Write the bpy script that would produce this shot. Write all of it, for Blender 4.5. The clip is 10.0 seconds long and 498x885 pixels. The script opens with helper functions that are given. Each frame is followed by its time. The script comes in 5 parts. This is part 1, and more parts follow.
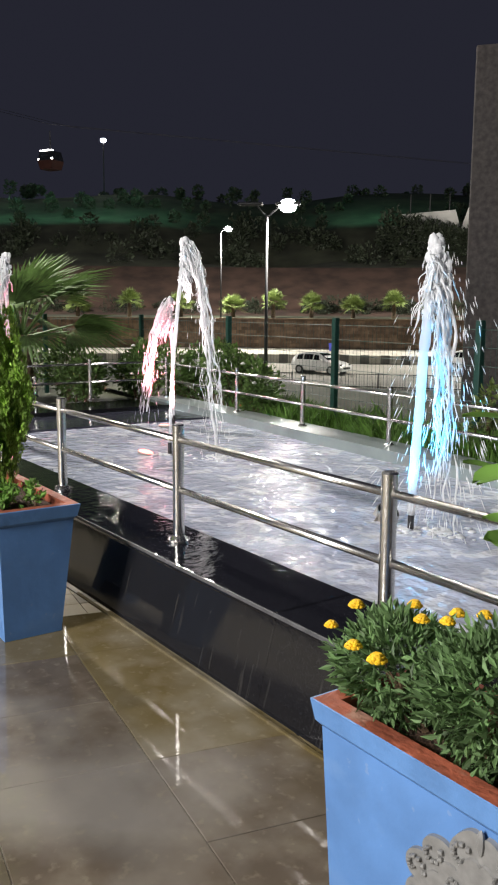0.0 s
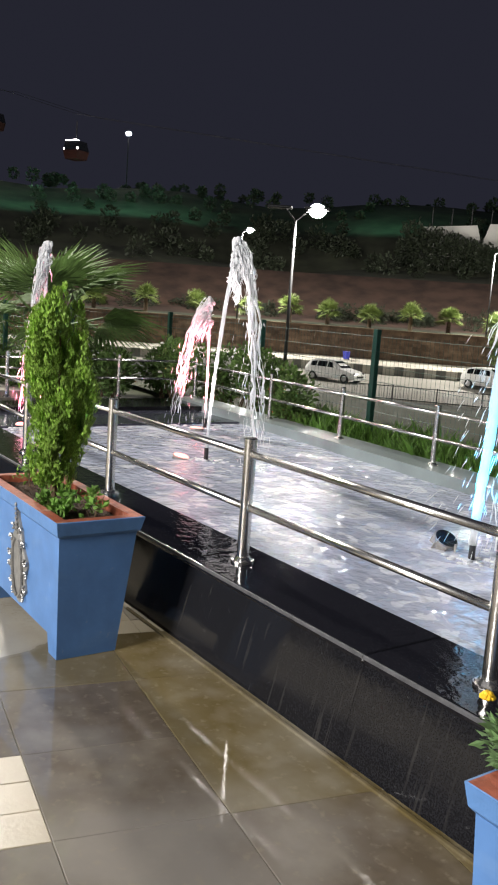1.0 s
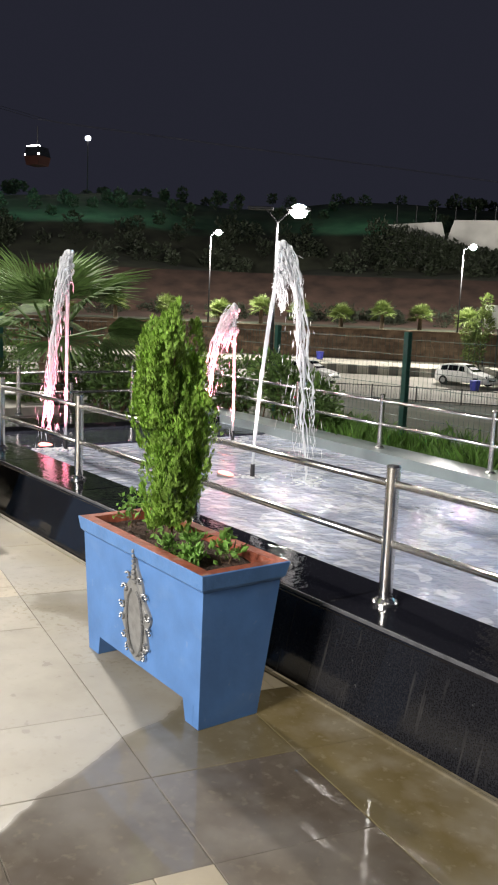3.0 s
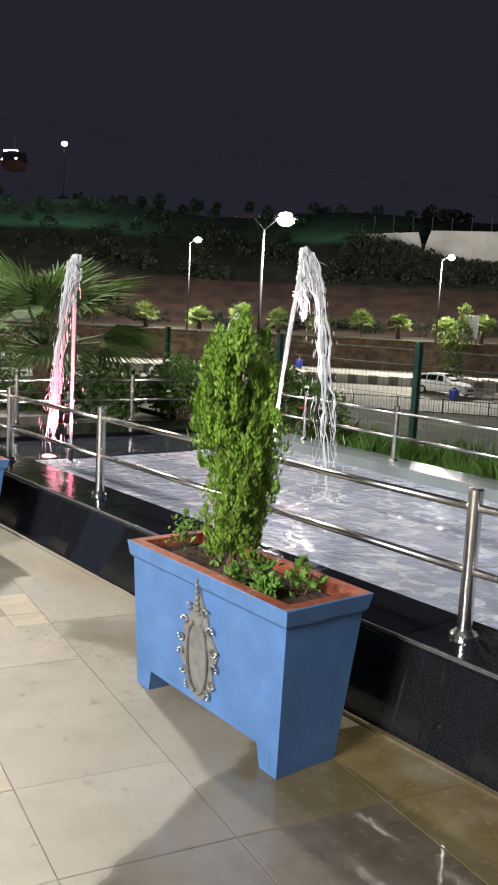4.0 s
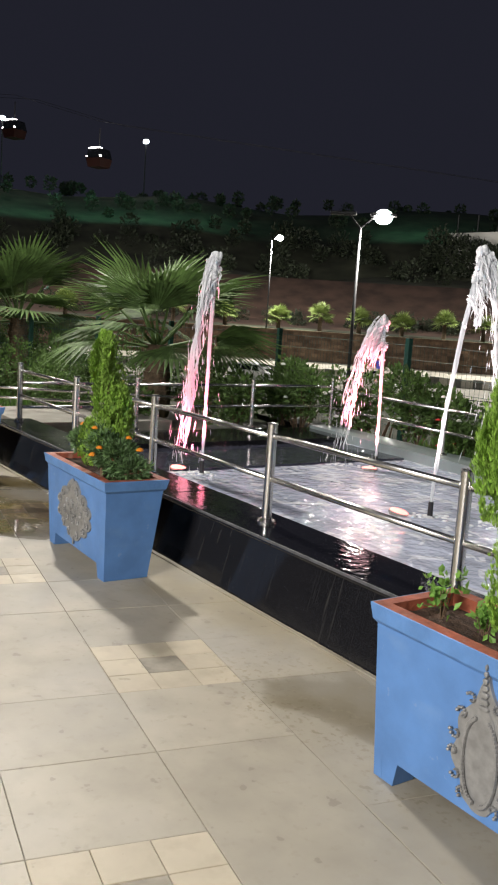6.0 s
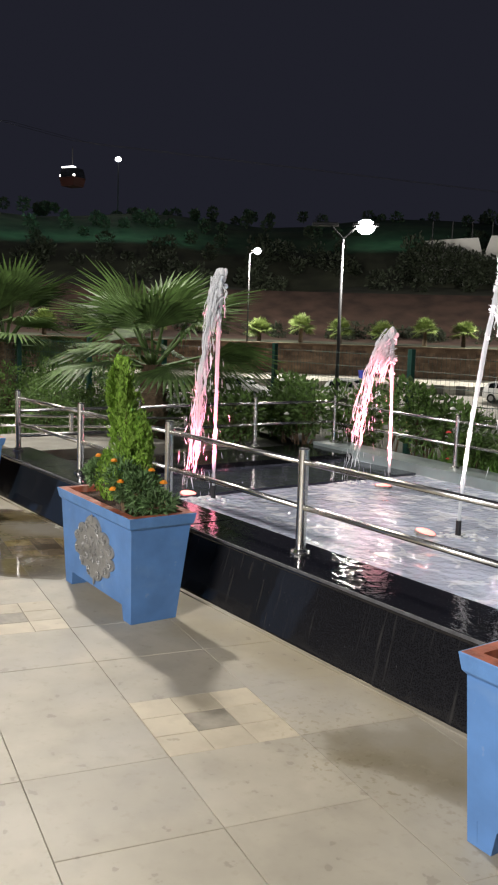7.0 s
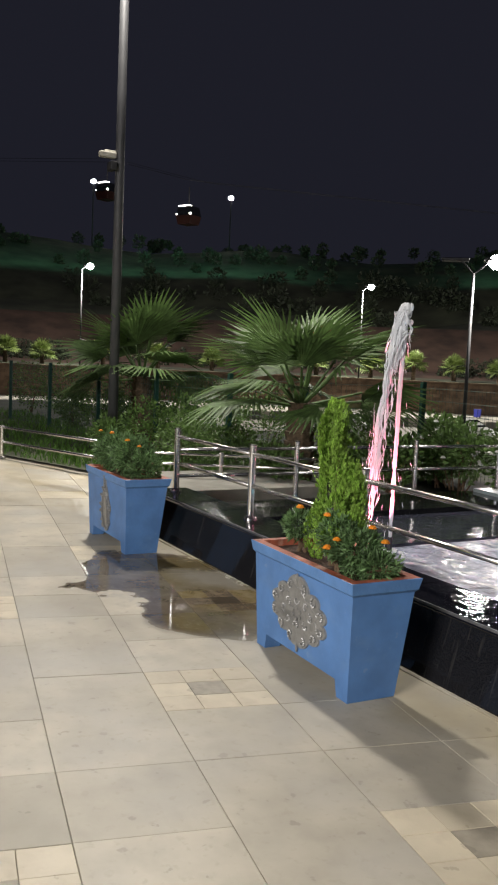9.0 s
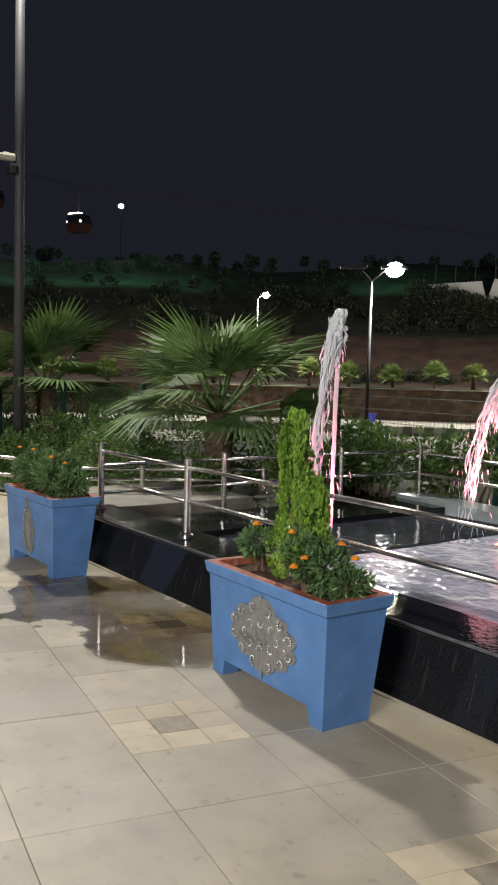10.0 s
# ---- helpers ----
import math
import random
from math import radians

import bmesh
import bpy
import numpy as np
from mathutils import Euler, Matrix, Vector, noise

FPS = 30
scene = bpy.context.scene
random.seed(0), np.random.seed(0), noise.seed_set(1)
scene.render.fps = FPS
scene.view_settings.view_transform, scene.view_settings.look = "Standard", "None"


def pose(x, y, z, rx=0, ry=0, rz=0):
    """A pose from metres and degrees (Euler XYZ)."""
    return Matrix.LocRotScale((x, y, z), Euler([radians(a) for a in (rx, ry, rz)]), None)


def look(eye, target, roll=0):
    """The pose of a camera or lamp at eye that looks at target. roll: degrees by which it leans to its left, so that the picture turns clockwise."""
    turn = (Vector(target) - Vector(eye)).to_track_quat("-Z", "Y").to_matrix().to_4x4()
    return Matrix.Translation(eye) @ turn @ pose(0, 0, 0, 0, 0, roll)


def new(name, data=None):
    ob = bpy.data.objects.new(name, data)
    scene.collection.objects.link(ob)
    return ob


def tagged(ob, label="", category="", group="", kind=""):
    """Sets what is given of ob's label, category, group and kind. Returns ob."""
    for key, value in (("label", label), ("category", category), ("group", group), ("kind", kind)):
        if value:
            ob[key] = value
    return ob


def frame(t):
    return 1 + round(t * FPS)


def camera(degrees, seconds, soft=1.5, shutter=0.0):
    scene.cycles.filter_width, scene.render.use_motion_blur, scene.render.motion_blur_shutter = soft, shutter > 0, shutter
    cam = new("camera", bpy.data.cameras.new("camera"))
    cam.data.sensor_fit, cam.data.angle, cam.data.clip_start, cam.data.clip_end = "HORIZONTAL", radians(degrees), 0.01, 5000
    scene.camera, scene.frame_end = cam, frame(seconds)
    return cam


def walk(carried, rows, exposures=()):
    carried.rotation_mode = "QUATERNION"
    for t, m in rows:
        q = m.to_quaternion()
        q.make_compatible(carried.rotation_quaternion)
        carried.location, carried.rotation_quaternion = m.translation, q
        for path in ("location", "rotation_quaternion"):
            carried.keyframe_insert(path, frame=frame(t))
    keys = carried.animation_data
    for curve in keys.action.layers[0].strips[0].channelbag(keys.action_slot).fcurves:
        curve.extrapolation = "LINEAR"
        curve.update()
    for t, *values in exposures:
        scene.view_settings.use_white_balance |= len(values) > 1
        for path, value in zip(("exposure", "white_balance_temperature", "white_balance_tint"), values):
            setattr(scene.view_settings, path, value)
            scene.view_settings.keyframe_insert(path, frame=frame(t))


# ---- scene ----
cam = camera(33.0, 10.0, soft=2.1)
PATH = [
    (0, (3.693, -1.187, 1.539), (2.075, -0.051, 1.229), 0.4),
    (0.5, (3.428, -1.226, 1.545), (1.81, -0.094, 1.235), 0.7),
    (1, (3.269, -1.316, 1.555), (1.647, -0.187, 1.249), 4.1),
    (1.5, (3.065, -1.432, 1.57), (1.496, -0.225, 1.283), 1.7),
    (2, (2.881, -1.533, 1.554), (1.329, -0.304, 1.269), 3.6),
    (2.5, (2.659, -1.573, 1.555), (1.104, -0.351, 1.261), 2.2),
    (2.7, (2.582, -1.606, 1.571), (1.0, -0.42, 1.27), 2.3),
    (4, (2.016, -1.805, 1.559), (0.475, -0.56, 1.282), 2.9),
    (4.5, (1.743, -1.815, 1.579), (0.173, -0.612, 1.288), 3.0),
    (5, (1.518, -1.852, 1.564), (-0.124, -0.749, 1.266), 3.4),
    (5.5, (1.251, -1.9, 1.577), (-0.395, -0.803, 1.287), 0.2),
    (6, (1.063, -1.97, 1.571), (-0.571, -0.855, 1.281), 3.8),
    (6.2, (0.945, -1.957, 1.575), (-0.694, -0.85, 1.28), 3.1),
    (7.5, (0.548, -2.109, 1.607), (-1.06, -0.943, 1.368), 1.3),
    (8, (0.357, -2.166, 1.581), (-1.297, -1.065, 1.352), 1.3),
    (8.5, (0.098, -2.186, 1.605), (-1.626, -1.193, 1.396), 1.0),
    (9, (-0.106, -2.292, 1.602), (-1.855, -1.339, 1.418), 2.5),
    (9.5, (-0.314, -2.41, 1.62), (-2.066, -1.461, 1.446), 0.2),
    (10, (-0.497, -2.419, 1.599), (-2.116, -1.255, 1.443), 1.5),
]
walk(cam, [(t, look(eye, target, roll)) for t, eye, target, roll in PATH], ((0, 0.27), (2.5, 0.27), (5, 0.03), (7.5, -0.12), (10, -0.33)))

# ---- light ----
world = bpy.data.worlds.new("night")
scene.world = world
world.use_nodes = True
bg = world.node_tree.nodes["Background"]
bg.inputs[0].default_value = (0.62, 0.64, 1.0, 1)
bg.inputs[1].default_value = 0.0235


def lamp(name, kind, at, target, watts, colour, size=0.3, angle=160, blend=0.6):
    data = bpy.data.lights.new(name, kind)
    data.energy, data.color = watts, colour
    if kind == "SPOT":
        data.spot_size, data.spot_blend, data.shadow_soft_size = radians(angle), blend, size
    elif kind == "AREA":
        data.size = size
    else:
        data.shadow_soft_size = size
    ob = new(name, data)
    ob.matrix_world = look(at, target)
    return ob


WARM = (1.0, 0.95, 0.87)
lamp("plaza_mast_flood", "SPOT", (-13.5, 2.3, 10.55), (-3.0, -1.2, 0), 10500, WARM, 0.35, 118, 0.6)
# Broad fill from an unseen source behind the camera, added to brighten planter fronts.
lamp("unseen_front_fill", "AREA", (1.6, -10.5, 5.5), (-0.8, 1.5, 0.5), 2100, (1.0, 0.97, 0.94), 3.5)

# ---- materials ----


def mat(name, base, rough=0.6, metal=0.0, vary=0.25, scale=6.0, bump=0.15, bump_scale=60.0, second=None, wet=0.0, island=0.0, spec=0.5, wet_scale=1.0):
    m = bpy.data.materials.new(name)
    m.use_nodes = True
    nt = m.node_tree
    n, l = nt.nodes, nt.links
    p = n["Principled BSDF"]
    p.inputs["Roughness"].default_value, p.inputs["Metallic"].default_value = rough, metal
    p.inputs["Specular IOR Level"].default_value = spec
    tc = n.new("ShaderNodeTexCoord")
    geo = n.new("ShaderNodeNewGeometry")
    big = n.new("ShaderNodeTexNoise")
    big.inputs["Scale"].default_value, big.inputs["Detail"].default_value = scale, 6
    l.new(geo.outputs["Position"], big.inputs["Vector"])
    ramp = n.new("ShaderNodeValToRGB")
    dark = second or tuple(c * (1 - vary) for c in base)
    lite = tuple(min(1, c * (1 + vary * 0.6)) for c in base)
    ramp.color_ramp.elements[0].color, ramp.color_ramp.elements[0].position = (*dark, 1), 0.32
    ramp.color_ramp.elements[1].color, ramp.color_ramp.elements[1].position = (*lite, 1), 0.68
    l.new(big.outputs["Fac"], ramp.inputs["Fac"])
    col = ramp.outputs["Color"]
    if island:
        hs = n.new("ShaderNodeHueSaturation")
        info = n.new("ShaderNodeObjectInfo") if island < 0 else None
        src = info.outputs["Random"] if info else geo.outputs["Random Per Island"]
        mr = n.new("ShaderNodeMapRange")
        a = abs(island)
        mr.inputs["To Min"].default_value, mr.inputs["To Max"].default_value = 1 - a, 1 + a
        l.new(src, mr.inputs["Value"])
        l.new(mr.outputs[0], hs.inputs["Value"])
        l.new(col, hs.inputs["Color"])
        col = hs.outputs["Color"]
    if wet:
        wn = n.new("ShaderNodeTexNoise")
        wn.inputs["Scale"].default_value, wn.inputs["Detail"].default_value = wet_scale, 4
        l.new(geo.outputs["Position"], wn.inputs["Vector"])
        wr = n.new("ShaderNodeMapRange")
        wr.inputs["From Min"].default_value, wr.inputs["From Max"].default_value = 0.42, 0.6
        wr.inputs["To Min"].default_value, wr.inputs["To Max"].default_value = rough, wet
        l.new(wn.outputs["Fac"], wr.inputs["Value"])
        l.new(wr.outputs[0], p.inputs["Roughness"])
    l.new(col, p.inputs["Base Color"])
    fine = n.new("ShaderNodeTexNoise")
    fine.inputs["Scale"].default_value, fine.inputs["Detail"].default_value = bump_scale, 4
    l.new(geo.outputs["Position"], fine.inputs["Vector"])
    bp = n.new("ShaderNodeBump")
    bp.inputs["Strength"].default_value, bp.inputs["Distance"].default_value = bump, 0.02
    l.new(fine.outputs["Fac"], bp.inputs["Height"])
    l.new(bp.outputs["Normal"], p.inputs["Normal"])
    return m


def leafy(name, base, vary=0.5, trans=0.25):
    m = mat(name, base, 0.55, vary=0.35, scale=9, bump=0.05, island=vary, spec=0.35)
    p = m.node_tree.nodes["Principled BSDF"]
    n, l = m.node_tree.nodes, m.node_tree.links
    tr = n.new("ShaderNodeBsdfTranslucent")
    mix = n.new("ShaderNodeMixShader")
    mix.inputs[0].default_value = trans
    l.new(p.inputs["Base Color"].links[0].from_socket, tr.inputs["Color"])
    l.new(p.outputs[0], mix.inputs[1])
    l.new(tr.outputs[0], mix.inputs[2])
    l.new(mix.outputs[0], n["Material Output"].inputs["Surface"])
    return m


def glow(name, colour, strength):
    m = bpy.data.materials.new(name)
    m.use_nodes = True
    p = m.node_tree.nodes["Principled BSDF"]
    p.inputs["Base Color"].default_value = (*colour, 1)
    p.inputs["Emission Color"].default_value = (*colour, 1)
    p.inputs["Emission Strength"].default_value = strength
    return m


M_SLAB = mat("grey_stone_slab", (0.405, 0.36, 0.278), 0.5, vary=0.16, scale=2.3, bump=0.012, bump_scale=40, island=-0.16)
M_CREAM = mat("cream_stone_tile", (0.52, 0.45, 0.33), 0.5, vary=0.12, scale=4, bump=0.05, bump_scale=60, island=-0.08)
M_CENTRE = mat("grey_centre_tile", (0.30, 0.262, 0.20), 0.5, vary=0.25, scale=12, bump=0.06, bump_scale=60)
M_GROUT = mat("grey_grout", (0.31, 0.28, 0.225), 0.8, vary=0.3, scale=5, bump=0.4)


def soak(m, wet_rough=0.02, broad=1.0):
    """Standing and drying water on the paving: a broad wet stretch and a puddle, with ragged edges and small spots."""
    nt = m.node_tree
    n, l = nt.nodes, nt.links
    p = n["Principled BSDF"]
    geo = n.new("ShaderNodeNewGeometry")
    sep = n.new("ShaderNodeSeparateXYZ")
    l.new(geo.outputs["Position"], sep.inputs[0])
    rag = n.new("ShaderNodeTexNoise")
    rag.inputs["Scale"].default_value, rag.inputs["Detail"].default_value = 1.5, 5
    l.new(geo.outputs["Position"], rag.inputs["Vector"])

    def calc(op, a, b, c=None):
        k = n.new("ShaderNodeMath")
        k.operation = op
        for i, x in enumerate((a, b, c)):
            if x is None:
                continue
            if isinstance(x, (int, float)):
                k.inputs[i].default_value = x
            else:
                l.new(x, k.inputs[i])
        return k.outputs[0]

    def ramp(v, lo, hi):
        r = n.new("ShaderNodeMapRange")
        r.interpolation_type = "SMOOTHSTEP"
        r.inputs["From Min"].default_value, r.inputs["From Max"].default_value = lo, hi
        l.new(v, r.inputs["Value"])
        return r.outputs[0]

    wob = calc("MULTIPLY_ADD", rag.outputs["Fac"], 1.3, -0.65)
    x, y = calc("ADD", sep.outputs[0], wob), calc("ADD", sep.outputs[1], wob)
    edge = calc("MULTIPLY_ADD", wob, 0.35, calc("MULTIPLY_ADD", sep.outputs[1], 0.45, sep.outputs[0]))
    stretch = calc("MULTIPLY", ramp(edge, -0.22, -0.14), broad)
    dx = calc("DIVIDE", calc("ADD", x, 5.5), 1.3)
    dy = calc("DIVIDE", calc("ADD", y, -0.12), 0.62)
    puddle = ramp(calc("SUBTRACT", 1.0, calc("ADD", calc("MULTIPLY", dx, dx), calc("MULTIPLY", dy, dy))), 0.0, 0.25)
    dx = calc("DIVIDE", calc("ADD", x, 1.05), 0.8)
    dy = calc("DIVIDE", calc("ADD", y, -0.42), 0.28)
    damp = calc("MULTIPLY", ramp(calc("SUBTRACT", 1.0, calc("ADD", calc("MULTIPLY", dx, dx), calc("MULTIPLY", dy, dy))), 0.0, 0.6), 0.6)
    spots = n.new("ShaderNodeTexNoise")
    spots.inputs["Scale"].default_value, spots.inputs["Detail"].default_value = 13, 3
    l.new(geo.outputs["Position"], spots.inputs["Vector"])
    spot = calc("MULTIPLY", ramp(spots.outputs["Fac"], 0.66, 0.70), 0.3)
    patch = n.new("ShaderNodeTexNoise")
    patch.inputs["Scale"].default_value, patch.inputs["Detail"].default_value = 2.6, 5
    l.new(geo.outputs["Position"], patch.inputs["Vector"])
    soaked = calc("MULTIPLY", calc("MAXIMUM", stretch, puddle), calc("MULTIPLY_ADD", ramp(patch.outputs["Fac"], 0.42, 0.52), 0.06, 0.94))
    wet = calc("MAXIMUM", soaked, calc("MAXIMUM", damp, spot))
    old = p.inputs["Base Color"].links[0].from_socket
    mix = n.new("ShaderNodeMix")
    mix.data_type, mix.blend_type = "RGBA", "MULTIPLY"
    l.new(wet, mix.inputs["Factor"])
    l.new(old, mix.inputs["A"])
    tint = n.new("ShaderNodeMix")
    tint.data_type = "RGBA"
    tint.inputs["A"].default_value, tint.inputs["B"].default_value = (0.40, 0.355, 0.22, 1), (0.27, 0.24, 0.23, 1)
    blot = n.new("ShaderNodeTexNoise")
    blot.inputs["Scale"].default_value, blot.inputs["Detail"].default_value = 1.7, 3
    l.new(geo.outputs["Position"], blot.inputs["Vector"])
    info = n.new("ShaderNodeObjectInfo")
    each = calc("MULTIPLY_ADD", info.outputs["Random"], 0.45, calc("MULTIPLY_ADD", sep.outputs[1], -0.22, calc("MULTIPLY_ADD", blot.outputs["Fac"], 0.3, 0.2)))
    l.new(ramp(each, 0.47, 0.53), tint.inputs["Factor"])
    l.new(tint.outputs["Result"], mix.inputs["B"])
    # greenish grime and dark specks along the foot of the pool wall
    grime = n.new("ShaderNodeMix")
    grime.data_type, grime.blend_type = "RGBA", "MULTIPLY"
    speck = n.new("ShaderNodeTexNoise")
    speck.inputs["Scale"].default_value, speck.inputs["Detail"].default_value = 34, 3
    l.new(geo.outputs["Position"], speck.inputs["Vector"])
    dx = calc("DIVIDE", calc("ADD", x, 1.3), 1.3)
    dy = calc("DIVIDE", calc("ADD", y, -0.35), 0.5)
    round_it = ramp(calc("SUBTRACT", 1.0, calc("ADD", calc("MULTIPLY", dx, dx), calc("MULTIPLY", dy, dy))), 0.0, 0.7)
    specks = calc("MULTIPLY", ramp(speck.outputs["Fac"], 0.52, 0.68), round_it)
    foot = calc("MULTIPLY", ramp(y, 0.05, 0.5), 0.45)
    l.new(calc("MAXIMUM", calc("MULTIPLY", specks, 0.55), foot), grime.inputs["Factor"])
    l.new(mix.outputs["Result"], grime.inputs["A"])
    grime.inputs["B"].default_value = (0.50, 0.44, 0.27, 1)
    l.new(grime.outputs["Result"], p.inputs["Base Color"])
    rr = n.new("ShaderNodeMapRange")
    rr.inputs["To Min"].default_value, rr.inputs["To Max"].default_value = 0.5, wet_rough
    l.new(calc("MAXIMUM", stretch, puddle), rr.inputs["Value"])
    l.new(rr.outputs[0], p.inputs["Roughness"])


soak(M_SLAB)
soak(M_CREAM, broad=0.3)
soak(M_CENTRE, broad=0.3)
M_GRANITE = mat("black_polished_granite", (0.012, 0.012, 0.014), 0.12, vary=0.5, scale=160, bump=0.03, bump_scale=9, wet=0.05, wet_scale=3, spec=0.36)
M_COPING = mat("wet_black_coping", (0.011, 0.011, 0.014), 0.04, vary=0.5, scale=120, bump=0.16, bump_scale=16)
# Paler granite colour, standing in for light caught along the coping's front edge.
M_EDGECATCH = mat("granite_edge_catch", (0.085, 0.085, 0.09), 0.55, vary=0.4, scale=14, bump=0.3, bump_scale=60)
M_STEEL = mat("brushed_stainless_steel", (0.70, 0.68, 0.65), 0.27, 1.0, vary=0.1, scale=20, bump=0.02, bump_scale=200)
M_BLUE = mat("blue_painted_concrete", (0.090, 0.203, 0.44), 0.5, vary=0.14, scale=7, bump=0.05, bump_scale=38)
M_BLUE2 = mat("blue_painted_rim", (0.10, 0.222, 0.465), 0.5, vary=0.15, scale=9, bump=0.16, bump_scale=40)
M_TERRA = mat("red_oxide_rim", (0.36, 0.095, 0.05), 0.65, vary=0.35, scale=16, bump=0.3, bump_scale=50)
M_SOIL = mat("potting_soil", (0.075, 0.042, 0.026), 0.95, vary=0.5, scale=22, bump=0.9, bump_scale=60)
M_SILVER = mat("silver_painted_relief", (0.27, 0.265, 0.255), 0.36, 0.3, vary=0.2, scale=30, bump=0.10, bump_scale=45)
M_THUJA = leafy("thuja_foliage", (0.24, 0.40, 0.06), 0.5, 0.2)
M_HERB = leafy("marigold_foliage", (0.13, 0.22, 0.085), 0.5)
M_SHRUB = leafy("shrub_foliage", (0.10, 0.17, 0.045), 0.5)
M_GRASS = leafy("grass_blades", (0.10, 0.20, 0.036), 0.45)
M_PALM = leafy("fan_palm_leaf", (0.085, 0.142, 0.043), 0.4)
M_PALMFAR = leafy("young_palm_leaf", (0.155, 0.205, 0.06), 0.4)
M_DARKBUSH = leafy("dark_bush", (0.035, 0.045, 0.026), 0.4, 0.1)
M_STEM = mat("woody_stem", (0.12, 0.075, 0.04), 0.85, vary=0.4, scale=30, bump=0.6)
M_TRUNK = mat("palm_trunk_fibre", (0.13, 0.09, 0.055), 0.9, vary=0.5, scale=18, bump=0.9, bump_scale=30)
M_ORANGE = mat("orange_marigold_petals", (0.80, 0.27, 0.01), 0.6, vary=0.25, scale=60, bump=0.5, bump_scale=200)
M_YELLOW = mat("marigold_petals", (0.88, 0.52, 0.012), 0.6, vary=0.25, scale=60, bump=0.5, bump_scale=200)
M_WHITEROSE = mat("white_petals", (0.75, 0.74, 0.68), 0.6, vary=0.12, scale=50, bump=0.4, bump_scale=150)
M_REDROSE = mat("red_petals", (0.55, 0.03, 0.03), 0.6, vary=0.2, scale=50, bump=0.4, bump_scale=150)
M_RIM = mat("grey_green_rim_stone", (0.24, 0.28, 0.28), 0.3, vary=0.15, scale=3, bump=0.1, bump_scale=30)
M_EARTH = mat("brown_earth", (0.075, 0.042, 0.03), 0.95, vary=0.5, scale=0.5, bump=0.5, bump_scale=3)
M_GROUND = mat("dark_ground", (0.045, 0.05, 0.028), 0.95, vary=0.5, scale=0.4, bump=0.6, bump_scale=4)
M_ROAD = mat("worn_asphalt", (0.27, 0.255, 0.22), 0.8, vary=0.2, scale=0.5, bump=0.3, bump_scale=20)
M_KERB = mat("pale_concrete_kerb", (0.44, 0.415, 0.35), 0.8, vary=0.2, scale=2, bump=0.3)
M_LANDING = mat("worn_landing_stone", (0.25, 0.235, 0.20), 0.7, vary=0.25, scale=4, bump=0.2)
M_KERBDARK = mat("dark_kerb_block", (0.13, 0.125, 0.11), 0.8, vary=0.2, scale=2, bump=0.3)
M_STONEWALL = mat("coursed_brown_stone", (0.19, 0.125, 0.08), 0.9, vary=0.4, scale=1.6, bump=0.6, bump_scale=7, island=0.3)
M_FENCE = mat("green_coated_steel", (0.012, 0.055, 0.042), 0.45, vary=0.25, scale=20, bump=0.05)
M_POLE = mat("grey_painted_pole", (0.035, 0.035, 0.037), 0.6, 0.1, vary=0.15, scale=6, bump=0.05)
M_MAST = mat("grey_painted_mast", (0.075, 0.075, 0.08), 0.55, vary=0.15, scale=4, bump=0.05)
M_WHITECAR = mat("white_car_paint", (0.82, 0.82, 0.80), 0.22, vary=0.04, scale=2, bump=0.0)
M_GLASS = mat("dark_window_glass", (0.008, 0.009, 0.011), 0.05, vary=0.2, scale=4, bump=0.0)
M_TYRE = mat("black_rubber", (0.015, 0.015, 0.015), 0.85, vary=0.3, scale=30, bump=0.3)
M_ALLOY = mat("alloy_rim", (0.45, 0.45, 0.46), 0.3, 0.9, vary=0.1, scale=20, bump=0.0)
M_COLUMN = mat("grey_brown_stone_cladding", (0.055, 0.047, 0.044), 0.75, vary=0.45, scale=14, bump=0.5, bump_scale=18)
M_BIN = mat("blue_plastic", (0.03, 0.04, 0.38), 0.45, vary=0.15, scale=6, bump=0.05)
M_WHITEWALL = mat("white_canvas", (0.62, 0.60, 0.56), 0.8, vary=0.2, scale=0.4, bump=0.2)
M_GONDOLA = mat("dark_red_cabin_shell", (0.022, 0.007, 0.005), 0.4, vary=0.2, scale=2, bump=0.05)
M_DARKMETAL = mat("dark_steel", (0.03, 0.03, 0.032), 0.5, 0.3, vary=0.2, scale=10, bump=0.05)
G_LAMP = glow("street_lamp_lens", (1.0, 0.97, 0.9), 140)
G_FAR = glow("far_lamp_lens", (1.0, 0.97, 0.92), 120)
G_GOND = glow("cabin_light", (1.0, 0.93, 0.9), 9)


